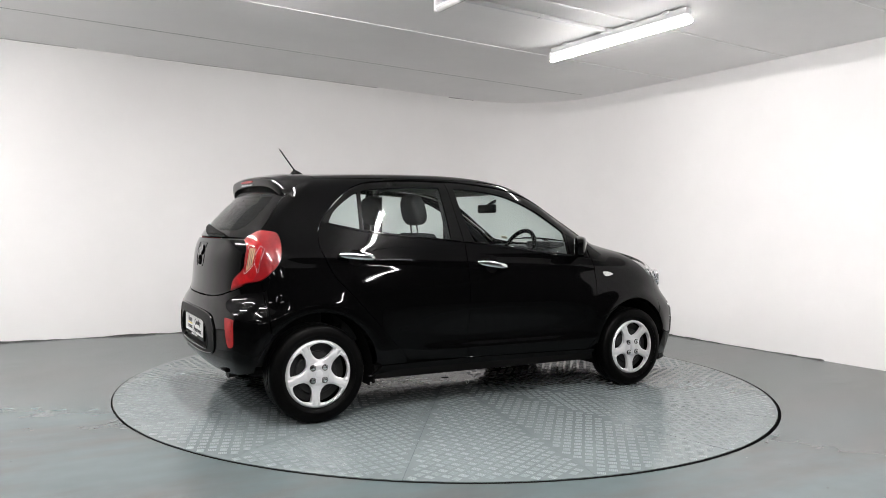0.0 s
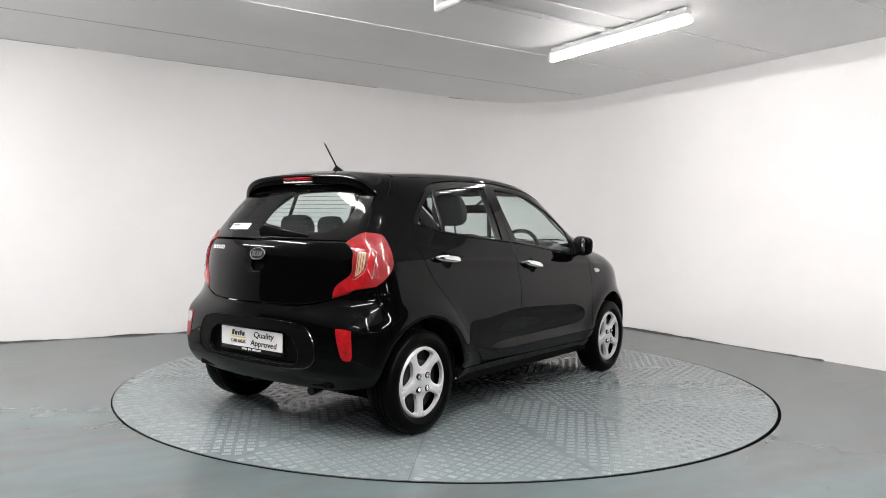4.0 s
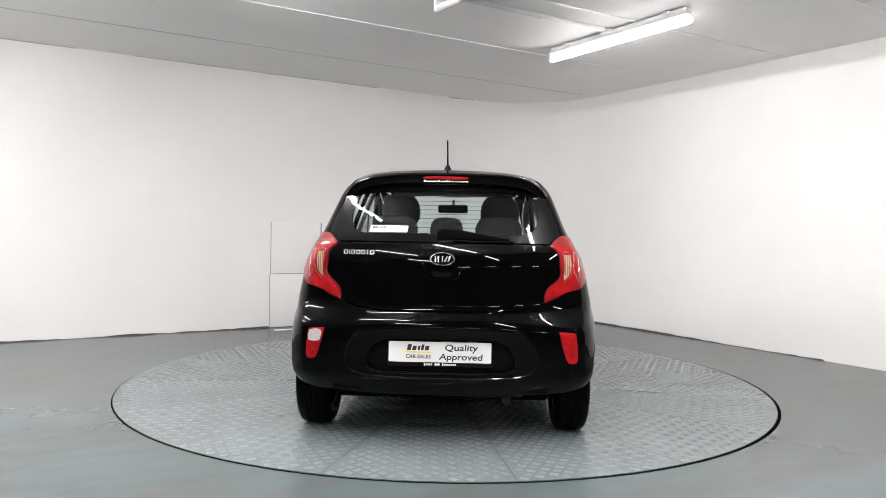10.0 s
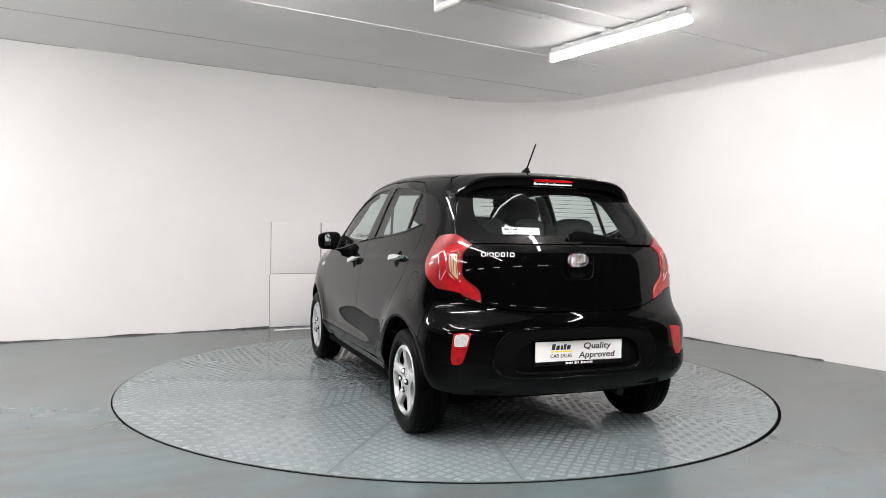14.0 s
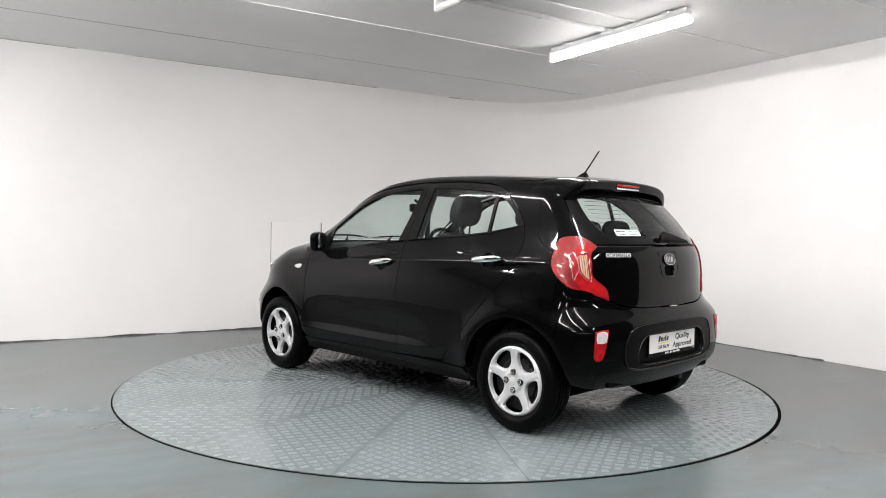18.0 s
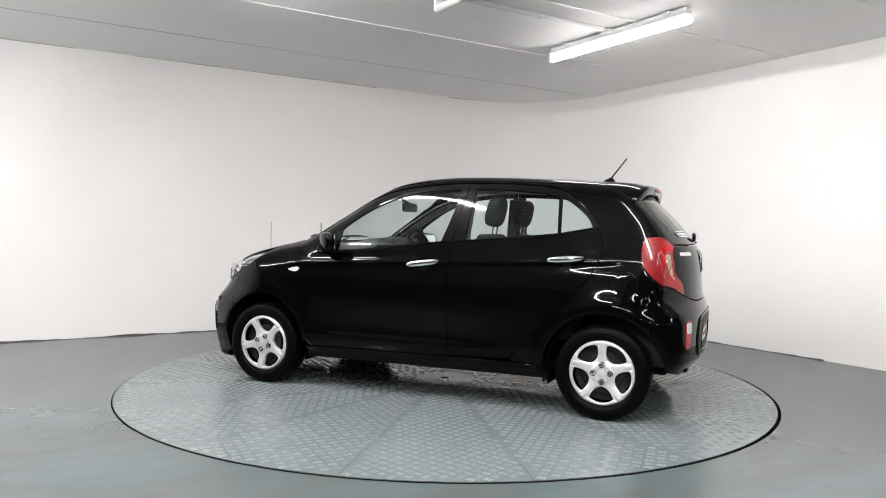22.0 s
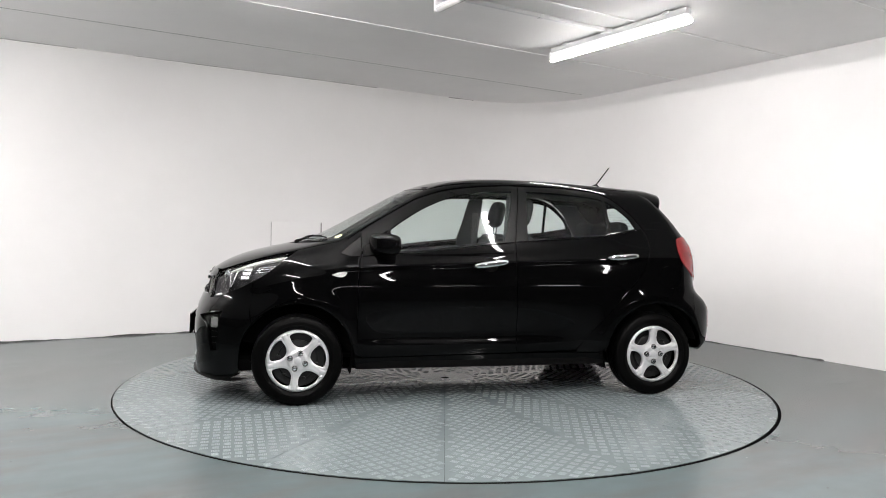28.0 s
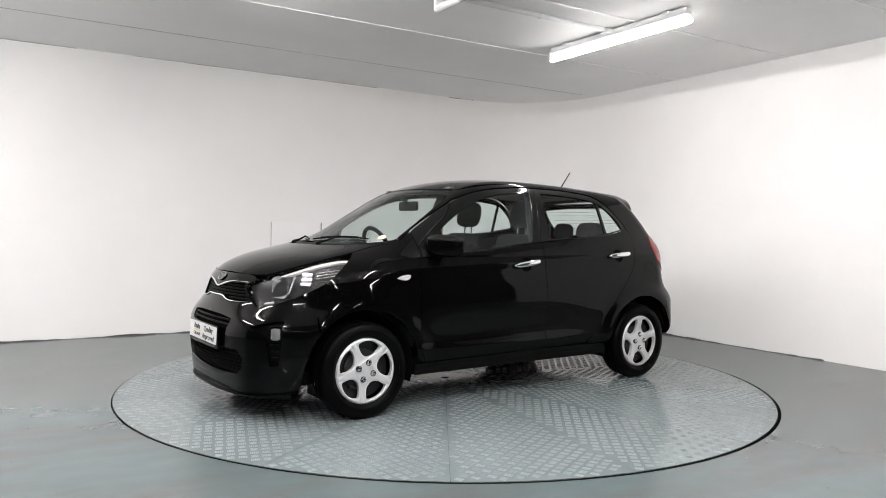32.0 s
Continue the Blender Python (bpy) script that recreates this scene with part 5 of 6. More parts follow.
def build_underbody():
    box("underbody", (-1.40, -0.58, 0.185), (1.68, 0.58, 0.27), DARK, CAR, 0.03)
    box("boot_floor_pan", (-1.66, -0.55, 0.285), (-1.30, 0.55, 0.32), DARK, CAR, 0.01)
    box("sill_beam", (-0.84, -0.755, 0.215), (0.84, -0.56, 0.30), DARK, CAR, 0.01)
    box("sill_beam", (-0.84, 0.56, 0.215), (0.84, 0.755, 0.30), DARK, CAR, 0.01)
    for x in (1.2, -1.2):
        for s in (1, -1):
            bm = bmesh.new()
            rows = []
            for i in range(25):
                a = radians((-18 if x < 0 else 14) + 184 * i / 24)
                rows.append([bm.verts.new((x + 0.348 * math.cos(a), s * y, 0.285 + 0.342 * math.sin(a))) for y in (0.50, 0.62, 0.745)])
            for a, b in zip(rows, rows[1:]):
                for k in range(2):
                    bm.faces.new((a[k], a[k + 1], b[k + 1], b[k]))
            inner = [r[0] for r in rows]
            bm.faces.new(inner)
            part("wheel_arch_liner", bm, DARK, CAR)
    # mud flaps, exhaust, rear beam
    bm = bmesh.new()
    add_tube(bm, [(-1.30, -0.30, 0.255), (-1.50, -0.33, 0.250), (-1.60, -0.34, 0.235)], 0.024, 16)
    part("exhaust_pipe", bm, STEEL, CAR, "dull steel exhaust pipe")
    bm = bmesh.new()
    add_lathe(bm, [(0.0005, -0.26), (0.085, -0.25), (0.095, 0.0), (0.085, 0.25), (0.0005, 0.26)], 20, "y", (-1.45, -0.18, 0.305))
    part("silencer", bm, STEEL, CAR)
    bm = bmesh.new()
    add_tube(bm, [(-1.2, -0.60, 0.285), (-1.2, 0.60, 0.285)], 0.04, 12)
    part("rear_axle", bm, DARK, CAR)
    bm = bmesh.new()
    add_tube(bm, [(1.2, -0.60, 0.285), (1.2, 0.60, 0.285)], 0.03, 12)
    part("front_axle", bm, DARK, CAR)
    for s in (1, -1):
        box("mud_flap", (-0.845, s * 0.60, 0.19), (-0.835, s * 0.745, 0.30), PLASTIC, CAR, 0.002)
    # front lip
    fl_pts = [(1.60, 0.655, 0.150), (1.72, 0.585, 0.150), (1.82, 0.42, 0.152), (1.868, 0.22, 0.154), (1.880, 0, 0.155)]
    full = fl_pts + [(x, -y, z) for x, y, z in fl_pts[-2::-1]]
    P = spline(full, 5)
    bm = bmesh.new()
    rows = []
    for x, y, z in P:
        rows.append([bm.verts.new((x - 0.10, y * 0.93, z - 0.004)), bm.verts.new((x - 0.012, y, z - 0.010)), bm.verts.new((x + 0.004, y, z)), bm.verts.new((x, y, z + 0.016)), bm.verts.new((x - 0.03, y * 0.99, z + 0.022)), bm.verts.new((x - 0.06, y * 0.97, z + 0.04))])
    for a, b in zip(rows, rows[1:]):
        for k in range(5):
            bm.faces.new((a[k], a[k + 1], b[k + 1], b[k]))
    bmesh.ops.recalc_face_normals(bm, faces=bm.faces)
    part("front_lip", bm, PLASTIC, CAR, "matt black front lip")
    for s in (1, -1):
        box("air_deflector", (1.42, s * 0.50, 0.125), (1.432, s * 0.70, 0.24), PLASTIC, CAR, 0.003)


build_underbody()


def build_handles():
    for (cx, cz), tilt, doors in (((-0.036, 0.889), 7.5, MADE["front_door"]), ((-0.967, 0.942), 4.5, MADE["rear_door"])):
        q = on_side((cx, cz))[0]
        bm = bmesh.new()
        n, rows = 22, []
        for i in range(n + 1):
            t = -1 + 2 * i / n
            taper = math.sqrt(max(0.02, 1 - abs(t) ** 3.5))
            out = 0.008 + 0.030 * (1 - t * t) ** 0.5 if abs(t) < 1 else 0.008
            ring = []
            for k in range(12):
                a = 2 * math.pi * k / 12
                ring.append(bm.verts.new((t * 0.116, 0.012 + out * 0.75 + 0.009 * taper * math.cos(a), 0.0185 * taper * math.sin(a))))
            rows.append(ring)
        for a, b in zip(rows, rows[1:]):
            for k in range(12):
                bm.faces.new((a[k], a[(k + 1) % 12], b[(k + 1) % 12], b[k]))
        bm.faces.new(rows[0])
        bm.faces.new(rows[-1][::-1])
        for t in (-0.094, 0.094):
            add_box(bm, (t - 0.014, -0.01, -0.010), (t + 0.014, 0.024, 0.010), 0.003)
        bmesh.ops.recalc_face_normals(bm, faces=bm.faces)
        m = pose(cx, q[1] - 0.002, cz, 0, tilt, 0) @ pose(0, 0, 0, 0, 0, 0)
        o = part("door_handle", bm, CHROME, doors[0], "chrome door handle")
        o.matrix_basis = m
        under(mirror_y(o), doors[1])


def build_mirrors():
    yaw = 0.69
    cx, cy, cz = 0.659, 0.798, 1.008
    for s, door in ((1, MADE["front_door"][0]), (-1, MADE["front_door"][1])):
        bm = bmesh.new()
        bmesh.ops.create_uvsphere(bm, u_segments=28, v_segments=18, radius=1.0)
        g = lambda a, e: math.copysign(abs(a) ** e, a)
        for v in bm.verts:
            x, y, z = g(v.co.x, 0.62), g(v.co.y, 0.50), g(v.co.z, 0.50)
            lx = (0.052 if x > 0 else 0.030) * x * (1 - 0.26 * max(0, y))
            ly = 0.122 * y * (1 - 0.08 * (z < 0) * abs(z))
            lz = 0.069 * z - 0.012 * max(0, y) * max(0, z)
            v.co = Vector((cx + lx * math.cos(yaw) - ly * math.sin(yaw), s * (cy + lx * math.sin(yaw) + ly * math.cos(yaw)), cz + lz))
        bmesh.ops.recalc_face_normals(bm, faces=bm.faces)
        part("mirror_housing", bm, PAINT, door, "gloss black door mirror")
        back = Vector((-math.cos(yaw), -s * math.sin(yaw), 0))
        across = Vector((0, 0, 1)).cross(back)
        m = Matrix((across, Vector((0, 0, 1)), back)).transposed().to_4x4()
        m.translation = Vector((cx, s * cy, cz)) + back * 0.0285
        slab("mirror_glass", rrect(0.196, 0.106, 0.036, 6), 0.004, CHROME, door, m, "mirror glass", bevel=0.0012)
        bm = bmesh.new()
        add_tube(bm, [(0.732, s * 0.670, 0.962), (0.727, s * 0.712, 0.955), (0.712, s * 0.748, 0.962)], [0.028, 0.022, 0.016], 12)
        part("mirror_arm", bm, PLASTIC, door)


def build_wipers():
    def blade(a, b, arm_from, nm="windscreen_wiper", lift=0.022):
        pa, pb = on_top(a, b)
        na, nb = skin_normal(np.array([pa, pb]))
        pts = [pa + (pb - pa) * t for t in np.linspace(0, 1, 7)]
        pts = [drop_on(np.array([q]), (0.3, 0, 1))[0] for q in pts]
        ns = skin_normal(np.array(pts))
        bm = bmesh.new()
        add_tube(bm, [Vector(q + n_ * 0.006) for q, n_ in zip(pts, ns)], 0.005, 6)
        add_tube(bm, [Vector(q + n_ * 0.012) for q, n_ in zip(pts[1:6], ns[1:6])], 0.004, 6)
        root = on_top(arm_from)[0]
        mid = pts[3] + ns[3] * 0.014
        add_tube(bm, [Vector(root + np.array((0, 0, 0.004))), Vector(root * 0.6 + mid * 0.4 + np.array((0, 0, -0.002))), Vector(mid)], [0.010, 0.007, 0.005], 8)
        add_lathe(bm, [(0.016, 0.0), (0.016, 0.022), (0.010, 0.028), (0.0005, 0.029)], 14, "z", Vector(root) - Vector((0, 0, 0.018)))
        part(nm, bm, PLASTIC, CAR, "matt black windscreen wiper")
    blade((1.148, -0.04), (1.010, 0.46), (1.200, 0.14))
    blade((1.150, -0.10), (1.030, -0.44), (1.175, -0.30))
    # rear wiper, parked level
    root = on_rear((0.005, 1.073))[0]
    nr = skin_normal(np.array([root]))[0]
    ys = (0.030, 0.0, -0.06, -0.14, -0.24, -0.335)
    half = (0.022, 0.029, 0.026, 0.020, 0.012, 0.005)
    bm = bmesh.new()
    rows = []
    for y, h in zip(ys, half):
        q = on_rear((y, 1.046 + h))[0]
        lift = 0.012 + 0.016 * (h / 0.029)
        rows.append([bm.verts.new(tuple(q + np.array((0, 0, a * h)) + nr * b)) for a, b in ((-1, 0.004), (-1, lift * 0.75), (-0.6, lift), (0.6, lift), (1, lift * 0.75), (1, 0.004))])
    for a, b in zip(rows, rows[1:]):
        for k in range(6):
            bm.faces.new((a[k], b[k], b[(k + 1) % 6], a[(k + 1) % 6]))
    bm.faces.new(rows[0])
    bm.faces.new(rows[-1][::-1])
    bmesh.ops.recalc_face_normals(bm, faces=bm.faces)
    wiper = part("rear_wiper", bm, PLASTIC, CAR, "matt black rear wiper")
    bm = bmesh.new()
    add_tube(bm, [Vector(q + nr * 0.007) for q in on_rear((-0.05, 1.046), (-0.15, 1.043), (-0.25, 1.042), (-0.36, 1.042))], 0.0055, 6)
    part("wiper_blade", bm, RUBBER, wiper)


def build_heating_lines():
    for k in range(9):
        z = 1.115 + 0.0235 * k
        half = on_rear(*[(y, z) for y in (0.0, 0.15, 0.30, 0.44)])
        full = [q * np.array((1, -1, 1)) for q in half[::-1]] + list(half[1:])
        bm = bmesh.new()
        add_tube(bm, [Vector((q[0] + 0.007, q[1], q[2])) for q in full], 0.0009, 4)
        part("heating_line", bm, PLASTIC, MADE["rim"])


def build_spoiler():
    bm = bmesh.new()
    rows = []
    ys = np.linspace(-1, 1, 45)
    front = on_top(*[(-1.115 - 0.03 * abs(s) ** 4, 0.545 * abs(s)) for s in ys])
    for s, q in zip(ys, front):
        y, e = 0.552 * s, abs(s) ** 8
        xt = -1.408 + 0.022 * s * s + 0.05 * e
        zt = 1.410 - 0.026 * s * s - 0.085 * e
        h = 0.052 + 0.010 * e
        zf = q[2] - 0.02 * e
        xf = q[0]
        zm = zf + (zt - zf) * 0.55 + 0.012 * (1 - e)
        sec = [(xf, zf + 0.001), (xf + (xt - xf) * 0.3, zf + (zt - zf) * 0.26 + 0.007 * (1 - e)), (xf + (xt - xf) * 0.62, zm - 0.003), (xt + 0.035, zt + 0.006), (xt + 0.008, zt + 0.001), (xt, zt - 0.008), (xt + 0.002, zt - h * 0.6), (xt + 0.012, zt - h), (xt + 0.030, zt - h - 0.004), (xt + 0.090, zt - h + 0.004), (-1.18, zf - 0.07)]
        rows.append([bm.verts.new((x, y, z)) for x, z in sec])
    for a, b in zip(rows, rows[1:]):
        for k in range(len(a) - 1):
            bm.faces.new((a[k], a[k + 1], b[k + 1], b[k]))
    bm.faces.new(rows[0])
    bm.faces.new(rows[-1][::-1])
    bmesh.ops.recalc_face_normals(bm, faces=bm.faces)
    sp = part("roof_spoiler", bm, PAINT, CAR)
    # third brake lamp in its trailing face
    bm = bmesh.new()
    n = 14
    rr = []
    for i in range(n + 1):
        t = -1 + 2 * i / n
        hh = 0.0095 * (1 - 0.25 * t * t) if abs(t) < 0.99 else 0.003
        x0 = -1.4085 + 0.022 * (0.125 * t / 0.552) ** 2
        rr.append([bm.verts.new((x0 + 0.004, 0.125 * t, 1.384 + hh)), bm.verts.new((x0 - 0.005, 0.125 * t * 0.97, 1.384 + hh * 0.7)), bm.verts.new((x0 - 0.005, 0.125 * t * 0.97, 1.384 - hh * 0.7)), bm.verts.new((x0 + 0.006, 0.125 * t, 1.384 - hh))])
    for a, b in zip(rr, rr[1:]):
        for k in range(3):
            bm.faces.new((a[k], a[k + 1], b[k + 1], b[k]))
    bm.faces.new(rr[0])
    bm.faces.new(rr[-1][::-1])
    bmesh.ops.recalc_face_normals(bm, faces=bm.faces)
    part("brake_lamp", bm, RED, sp, "red third brake lamp")
    # a white web address under the lamp, kept as bars
    for k in range(16):
        a = -0.118 + 0.0152 * k
        tall = 0.0042 if k in (0, 5, 8) else 0.0
        box("lettering_bar", (-1.4075, -a - 0.0112, 1.3615), (-1.4055, -a, 1.3690 + tall), LETTER_WHITE, sp, label="white lettering as plain bars")


def build_antenna():
    q = on_top((-1.075, 0))[0]
    a = new("antenna")
    a.parent = CAR
    tagged(a, "short black roof antenna")
    bm = bmesh.new()
    n = 16
    rows = []
    for z, sx, sy, dx in ((-0.004, 0.050, 0.024, 0.0), (0.006, 0.046, 0.022, -0.002), (0.020, 0.030, 0.016, -0.010), (0.030, 0.016, 0.010, -0.016), (0.034, 0.005, 0.004, -0.017)):
        rows.append([bm.verts.new((q[0] + dx + sx * math.cos(2 * math.pi * k / n), sy * math.sin(2 * math.pi * k / n), q[2] + z)) for k in range(n)])
    for u, v in zip(rows, rows[1:]):
        for k in range(n):
            bm.faces.new((u[k], u[(k + 1) % n], v[(k + 1) % n], v[k]))
    bm.faces.new(rows[-1])
    part("antenna_base", bm, PLASTIC, a)
    bm = bmesh.new()
    p0, p1 = Vector((q[0] - 0.016, 0, q[2] + 0.026)), Vector((-1.198, 0, 1.612))
    add_tube(bm, [p0, p0.lerp(p1, 0.3), p0.lerp(p1, 0.96), p1], [0.0052, 0.0045, 0.0042, 0.002], 8)
    part("antenna_mast", bm, PLASTIC, a)


def build_plate(m, parent, holder_text=True):
    p = new("number_plate")
    p.parent = parent
    p.matrix_basis = m
    tagged(p, "white dealer plate in a black holder")
    slab("plate_holder", rrect(0.528, 0.132, 0.006), 0.010, GLOSS_BLACK, p, Matrix.Translation((0, -0.008, -0.010)), bevel=0.002)
    slab("plate", rrect(0.512, 0.102, 0.006), 0.002, WHITE, p, Matrix.Translation((0, 0, 0.0005)))
    z = 0.0032
    # the dealer's mark stays a plain dark bar over a yellow line
    for x, w, h in ((-0.152, 0.020, 0.030), (-0.127, 0.020, 0.022), (-0.104, 0.012, 0.022), (-0.086, 0.014, 0.029), (-0.064, 0.020, 0.022)):
        slab("dealer_mark", [(x - w / 2 - h * 0.1, 0.008), (x + w / 2 - h * 0.1, 0.008), (x + w / 2 + h * 0.1, 0.008 + h), (x - w / 2 + h * 0.1, 0.008 + h)], 0.0006, INK, p, Matrix.Translation((0, 0, z - 0.0004)), "dark dealer mark as plain bars")
    slab("dealer_underline", rrect(0.125, 0.006, 0.002), 0.0006, YELLOW, p, Matrix.Translation((-0.108, -0.001, z - 0.0004)), "yellow underline")
    words("CAR SALES", 0.026, Matrix.Translation((-0.108, -0.024, z)), INK, p, width=0.125)
    words("Quality", 0.044, Matrix.Translation((0.106, 0.022, z)), INK, p, width=0.165, bold=0.016, slant=0.12)
    words("Approved", 0.044, Matrix.Translation((0.106, -0.024, z)), INK, p, width=0.215, bold=0.016, slant=0.12)
    if holder_text:
        for k in range(18):
            if k not in (5, 9):
                slab("lettering_bar", rrect(0.0062, 0.010 + (0.004 if k in (0, 6, 10) else 0), 0.0012), 0.0006, LETTER_WHITE, p, Matrix.Translation((-0.076 + 0.0090 * k, -0.062, 0.0002)), "white lettering as plain bars")
    return p


def build_badges():
    gate, fb, rim = MADE["gate"], MADE["front_bumper"], MADE["rim"]

    def oval(m, w, h, parent):
        bm = bmesh.new()
        ring = [Vector((w / 2 * math.cos(2 * math.pi * k / 36), h / 2 * math.sin(2 * math.pi * k / 36), 0.003)) for k in range(36)]
        add_tube(bm, ring + ring[:1], 0.0022, 6, caps=False)
        o = part("emblem_ring", bm, EMBLEM, parent, "oval chrome emblem")
        o.matrix_basis = m
        slab("emblem_field", [(w / 2 * 0.98 * math.cos(2 * math.pi * k / 36), h / 2 * 0.98 * math.sin(2 * math.pi * k / 36)) for k in range(36)], 0.002, GLOSS_BLACK, parent, m)
        for x, bw in ((-0.30, 0.065), (-0.17, 0.065), (0.0, 0.06), (0.16, 0.06), (0.29, 0.06)):
            lean = 0.05 if x > 0.1 else 0.0
            lean = -0.05 if x > 0.3 else lean
            slab("emblem_bar", [((x - bw / 2 - lean) * w, -0.22 * h), ((x + bw / 2 - lean) * w, -0.22 * h), ((x + bw / 2 + lean) * w, 0.24 * h), ((x - bw / 2 + lean) * w, 0.24 * h)], 0.0012, EMBLEM, parent, m @ Matrix.Translation((0, 0, 0.002)), "chrome emblem bar")

    oval(skin_pose((0, 0, 0.957), (-1, 0, 0), 0.004), 0.118, 0.064, gate)
    oval(skin_pose((0, 0, 0.797), (1, 0, 0), 0.002), 0.105, 0.056, fb)
    # model badge as a row of plain chrome loops
    x0 = 0.0
    for w in (0.023, 0.004, 0.021, 0.023, 0.021, 0.012, 0.024):
        m = skin_pose((0, 0.512 - x0 - w / 2, 0.984), (-1, 0, 0), 0.0012)
        bm = bmesh.new()
        if w < 0.015:
            add_tube(bm, [(0, -0.010, 0), (0, 0.014 if w > 0.01 else 0.009, 0)], 0.0020, 6)
        else:
            loop = [Vector((x, y, 0)) for x, y in rrect(w - 0.003, 0.020, 0.008)]
            add_tube(bm, loop + loop[:1], 0.0020, 6, caps=False)
        o = part("badge_loop", bm, BADGE, gate, "chrome model badge as plain loops")
        o.matrix_basis = m
        x0 += w + 0.006
    # dealer sticker inside the rear window
    m = skin_pose((0, 0.282, 1.105), (-1, 0, 0), 0.0012)
    st = slab("window_sticker", rrect(0.200, 0.044, 0.003), 0.0005, mat("pale_sticker", (0.72, 0.80, 0.78), rough=0.5), rim, m, "white and pale green dealer sticker")
    for k, w in enumerate((0.014, 0.012, 0.009, 0.010, 0.013)):
        slab("sticker_mark", rrect(w, 0.014, 0.002), 0.0004, INK, st, Matrix.Translation((-0.082 + k * 0.0145, 0.009, 0.0006)), "dark dealer mark as plain bars")
    words("CAR SALES", 0.010, Matrix.Translation((-0.054, -0.013, 0.0012)), INK, st, width=0.062)
    words("Dublin, Cork", 0.016, Matrix.Translation((0.045, 0.010, 0.0012)), mat("green_ink", (0.10, 0.22, 0.20), rough=0.5), st, width=0.095)
    words("& Limerick", 0.016, Matrix.Translation((0.045, -0.011, 0.0012)), bpy.data.materials["green_ink"], st, width=0.080)
    build_plate(to_skin((-1.722, 0.003, 0.495), (-1, 0, 0)), MADE["rear_bumper"])
    build_plate(to_skin((1.893, 0.0, 0.462), (1, 0, 0.03)), fb, False)


def build_nose():
    fb = MADE["front_bumper"]
    top = [(0, 0.742), (0.05, 0.750), (0.10, 0.764), (0.18, 0.776), (0.34, 0.781)]
    bot = [(0, 0.691), (0.06, 0.691), (0.12, 0.689), (0.18, 0.671), (0.27, 0.665), (0.405, 0.668)]
    for pts, lb in ((top, "chrome strip over the grille"), (bot, "chrome strip under the grille")):
        half = on_front(*pts)
        full = [q * np.array((1, -1, 1)) for q in half[::-1]] + list(half[1:])
        ribbon("grille_strip", full, 0.012, 0.007, CHROME, fb, lb)
    # mesh of the grilles: small slanted ribs
    for ring, y_max, z0, z1, dy, dz, nm in ((MADE["grille"], 0.42, 0.664, 0.782, 0.024, 0.018, "grille_mesh"), (MADE["lower"], 0.50, 0.256, 0.41, 0.034, 0.020, "lower_mesh")):
        poly = np.array([(q[1], q[2]) for q in ring])
        bm = bmesh.new()
        cells = []
        for j, z in enumerate(np.arange(z0, z1, dz)):
            for y in np.arange(-y_max, y_max, dy):
                yy = y + (dy / 2 if j % 2 else 0)
                cells.append((yy, z))
        P = np.array(cells)
        ok = inside(poly, np.stack([np.abs(P[:, 0]), P[:, 1]], -1))
        P = P[ok]
        Q = on_front(*[(abs(y), z) for y, z in P])
        for (y, z), q in zip(P, Q):
            x = q[0] - 0.016
            w, h = dy * 0.46, dz * 0.26
            vs = [bm.verts.new((x + d, y + a * w, z + b * h)) for a, b, d in ((-1, 0, 0), (-0.5, -1, 0), (0.5, -1, 0), (1, 0, 0), (0.5, 1, 0), (-0.5, 1, 0))]
            bk = [bm.verts.new((v.co.x - 0.012, v.co.y, v.co.z)) for v in vs]
            bm.faces.new(vs)
            for k in range(6):
                bm.faces.new((vs[k], bk[k], bk[(k + 1) % 6], vs[(k + 1) % 6]))
        o = part(nm, bm, DARK if nm == "lower_mesh" else PLASTIC, fb, smooth=False)
        tagged(o, "black honeycomb grille ribs", kind="stuff")
    for z in (0.535, 0.560):
        q = on_front((0.30, z), (0.15, z), (0, z))
        full = [v - np.array((0.014, 0, 0)) for v in q] + [v * np.array((1, -1, 1)) - np.array((0.014, 0, 0)) for v in q[::-1][1:]]
        bm = bmesh.new()
        add_tube(bm, [Vector(v) for v in full], 0.006, 6)
        part("intake_slat", bm, PLASTIC, fb)
    # fog lamps and the slats below them
    for s in (1, -1):
        m = skin_pose((1.698, 0.660, 0.512), (1, 0.9, 0), -0.010)
        if s < 0:
            m = Matrix.Diagonal((1, -1, 1, 1)) @ m @ Matrix.Diagonal((-1, 1, 1, 1))
        slab("fog_lamp", rrect(0.052, 0.066, 0.014), 0.010, LAMP_GLASS, fb, m, "grey glass fog lamp", bevel=0.003)
        slab("fog_bezel", rrect(0.074, 0.088, 0.020), 0.008, GLOSS_BLACK, fb, m @ Matrix.Translation((0, 0, -0.003)))
        for k, z in enumerate((0.450, 0.415, 0.380)):
            mm = skin_pose((1.70, 0.655, z), (1, 0.9, 0), -0.016)
            if s < 0:
                mm = Matrix.Diagonal((1, -1, 1, 1)) @ mm @ Matrix.Diagonal((-1, 1, 1, 1))
            slab("pocket_slat", rrect(0.050 - 0.006 * k, 0.010, 0.003), 0.010, PLASTIC, fb, mm)
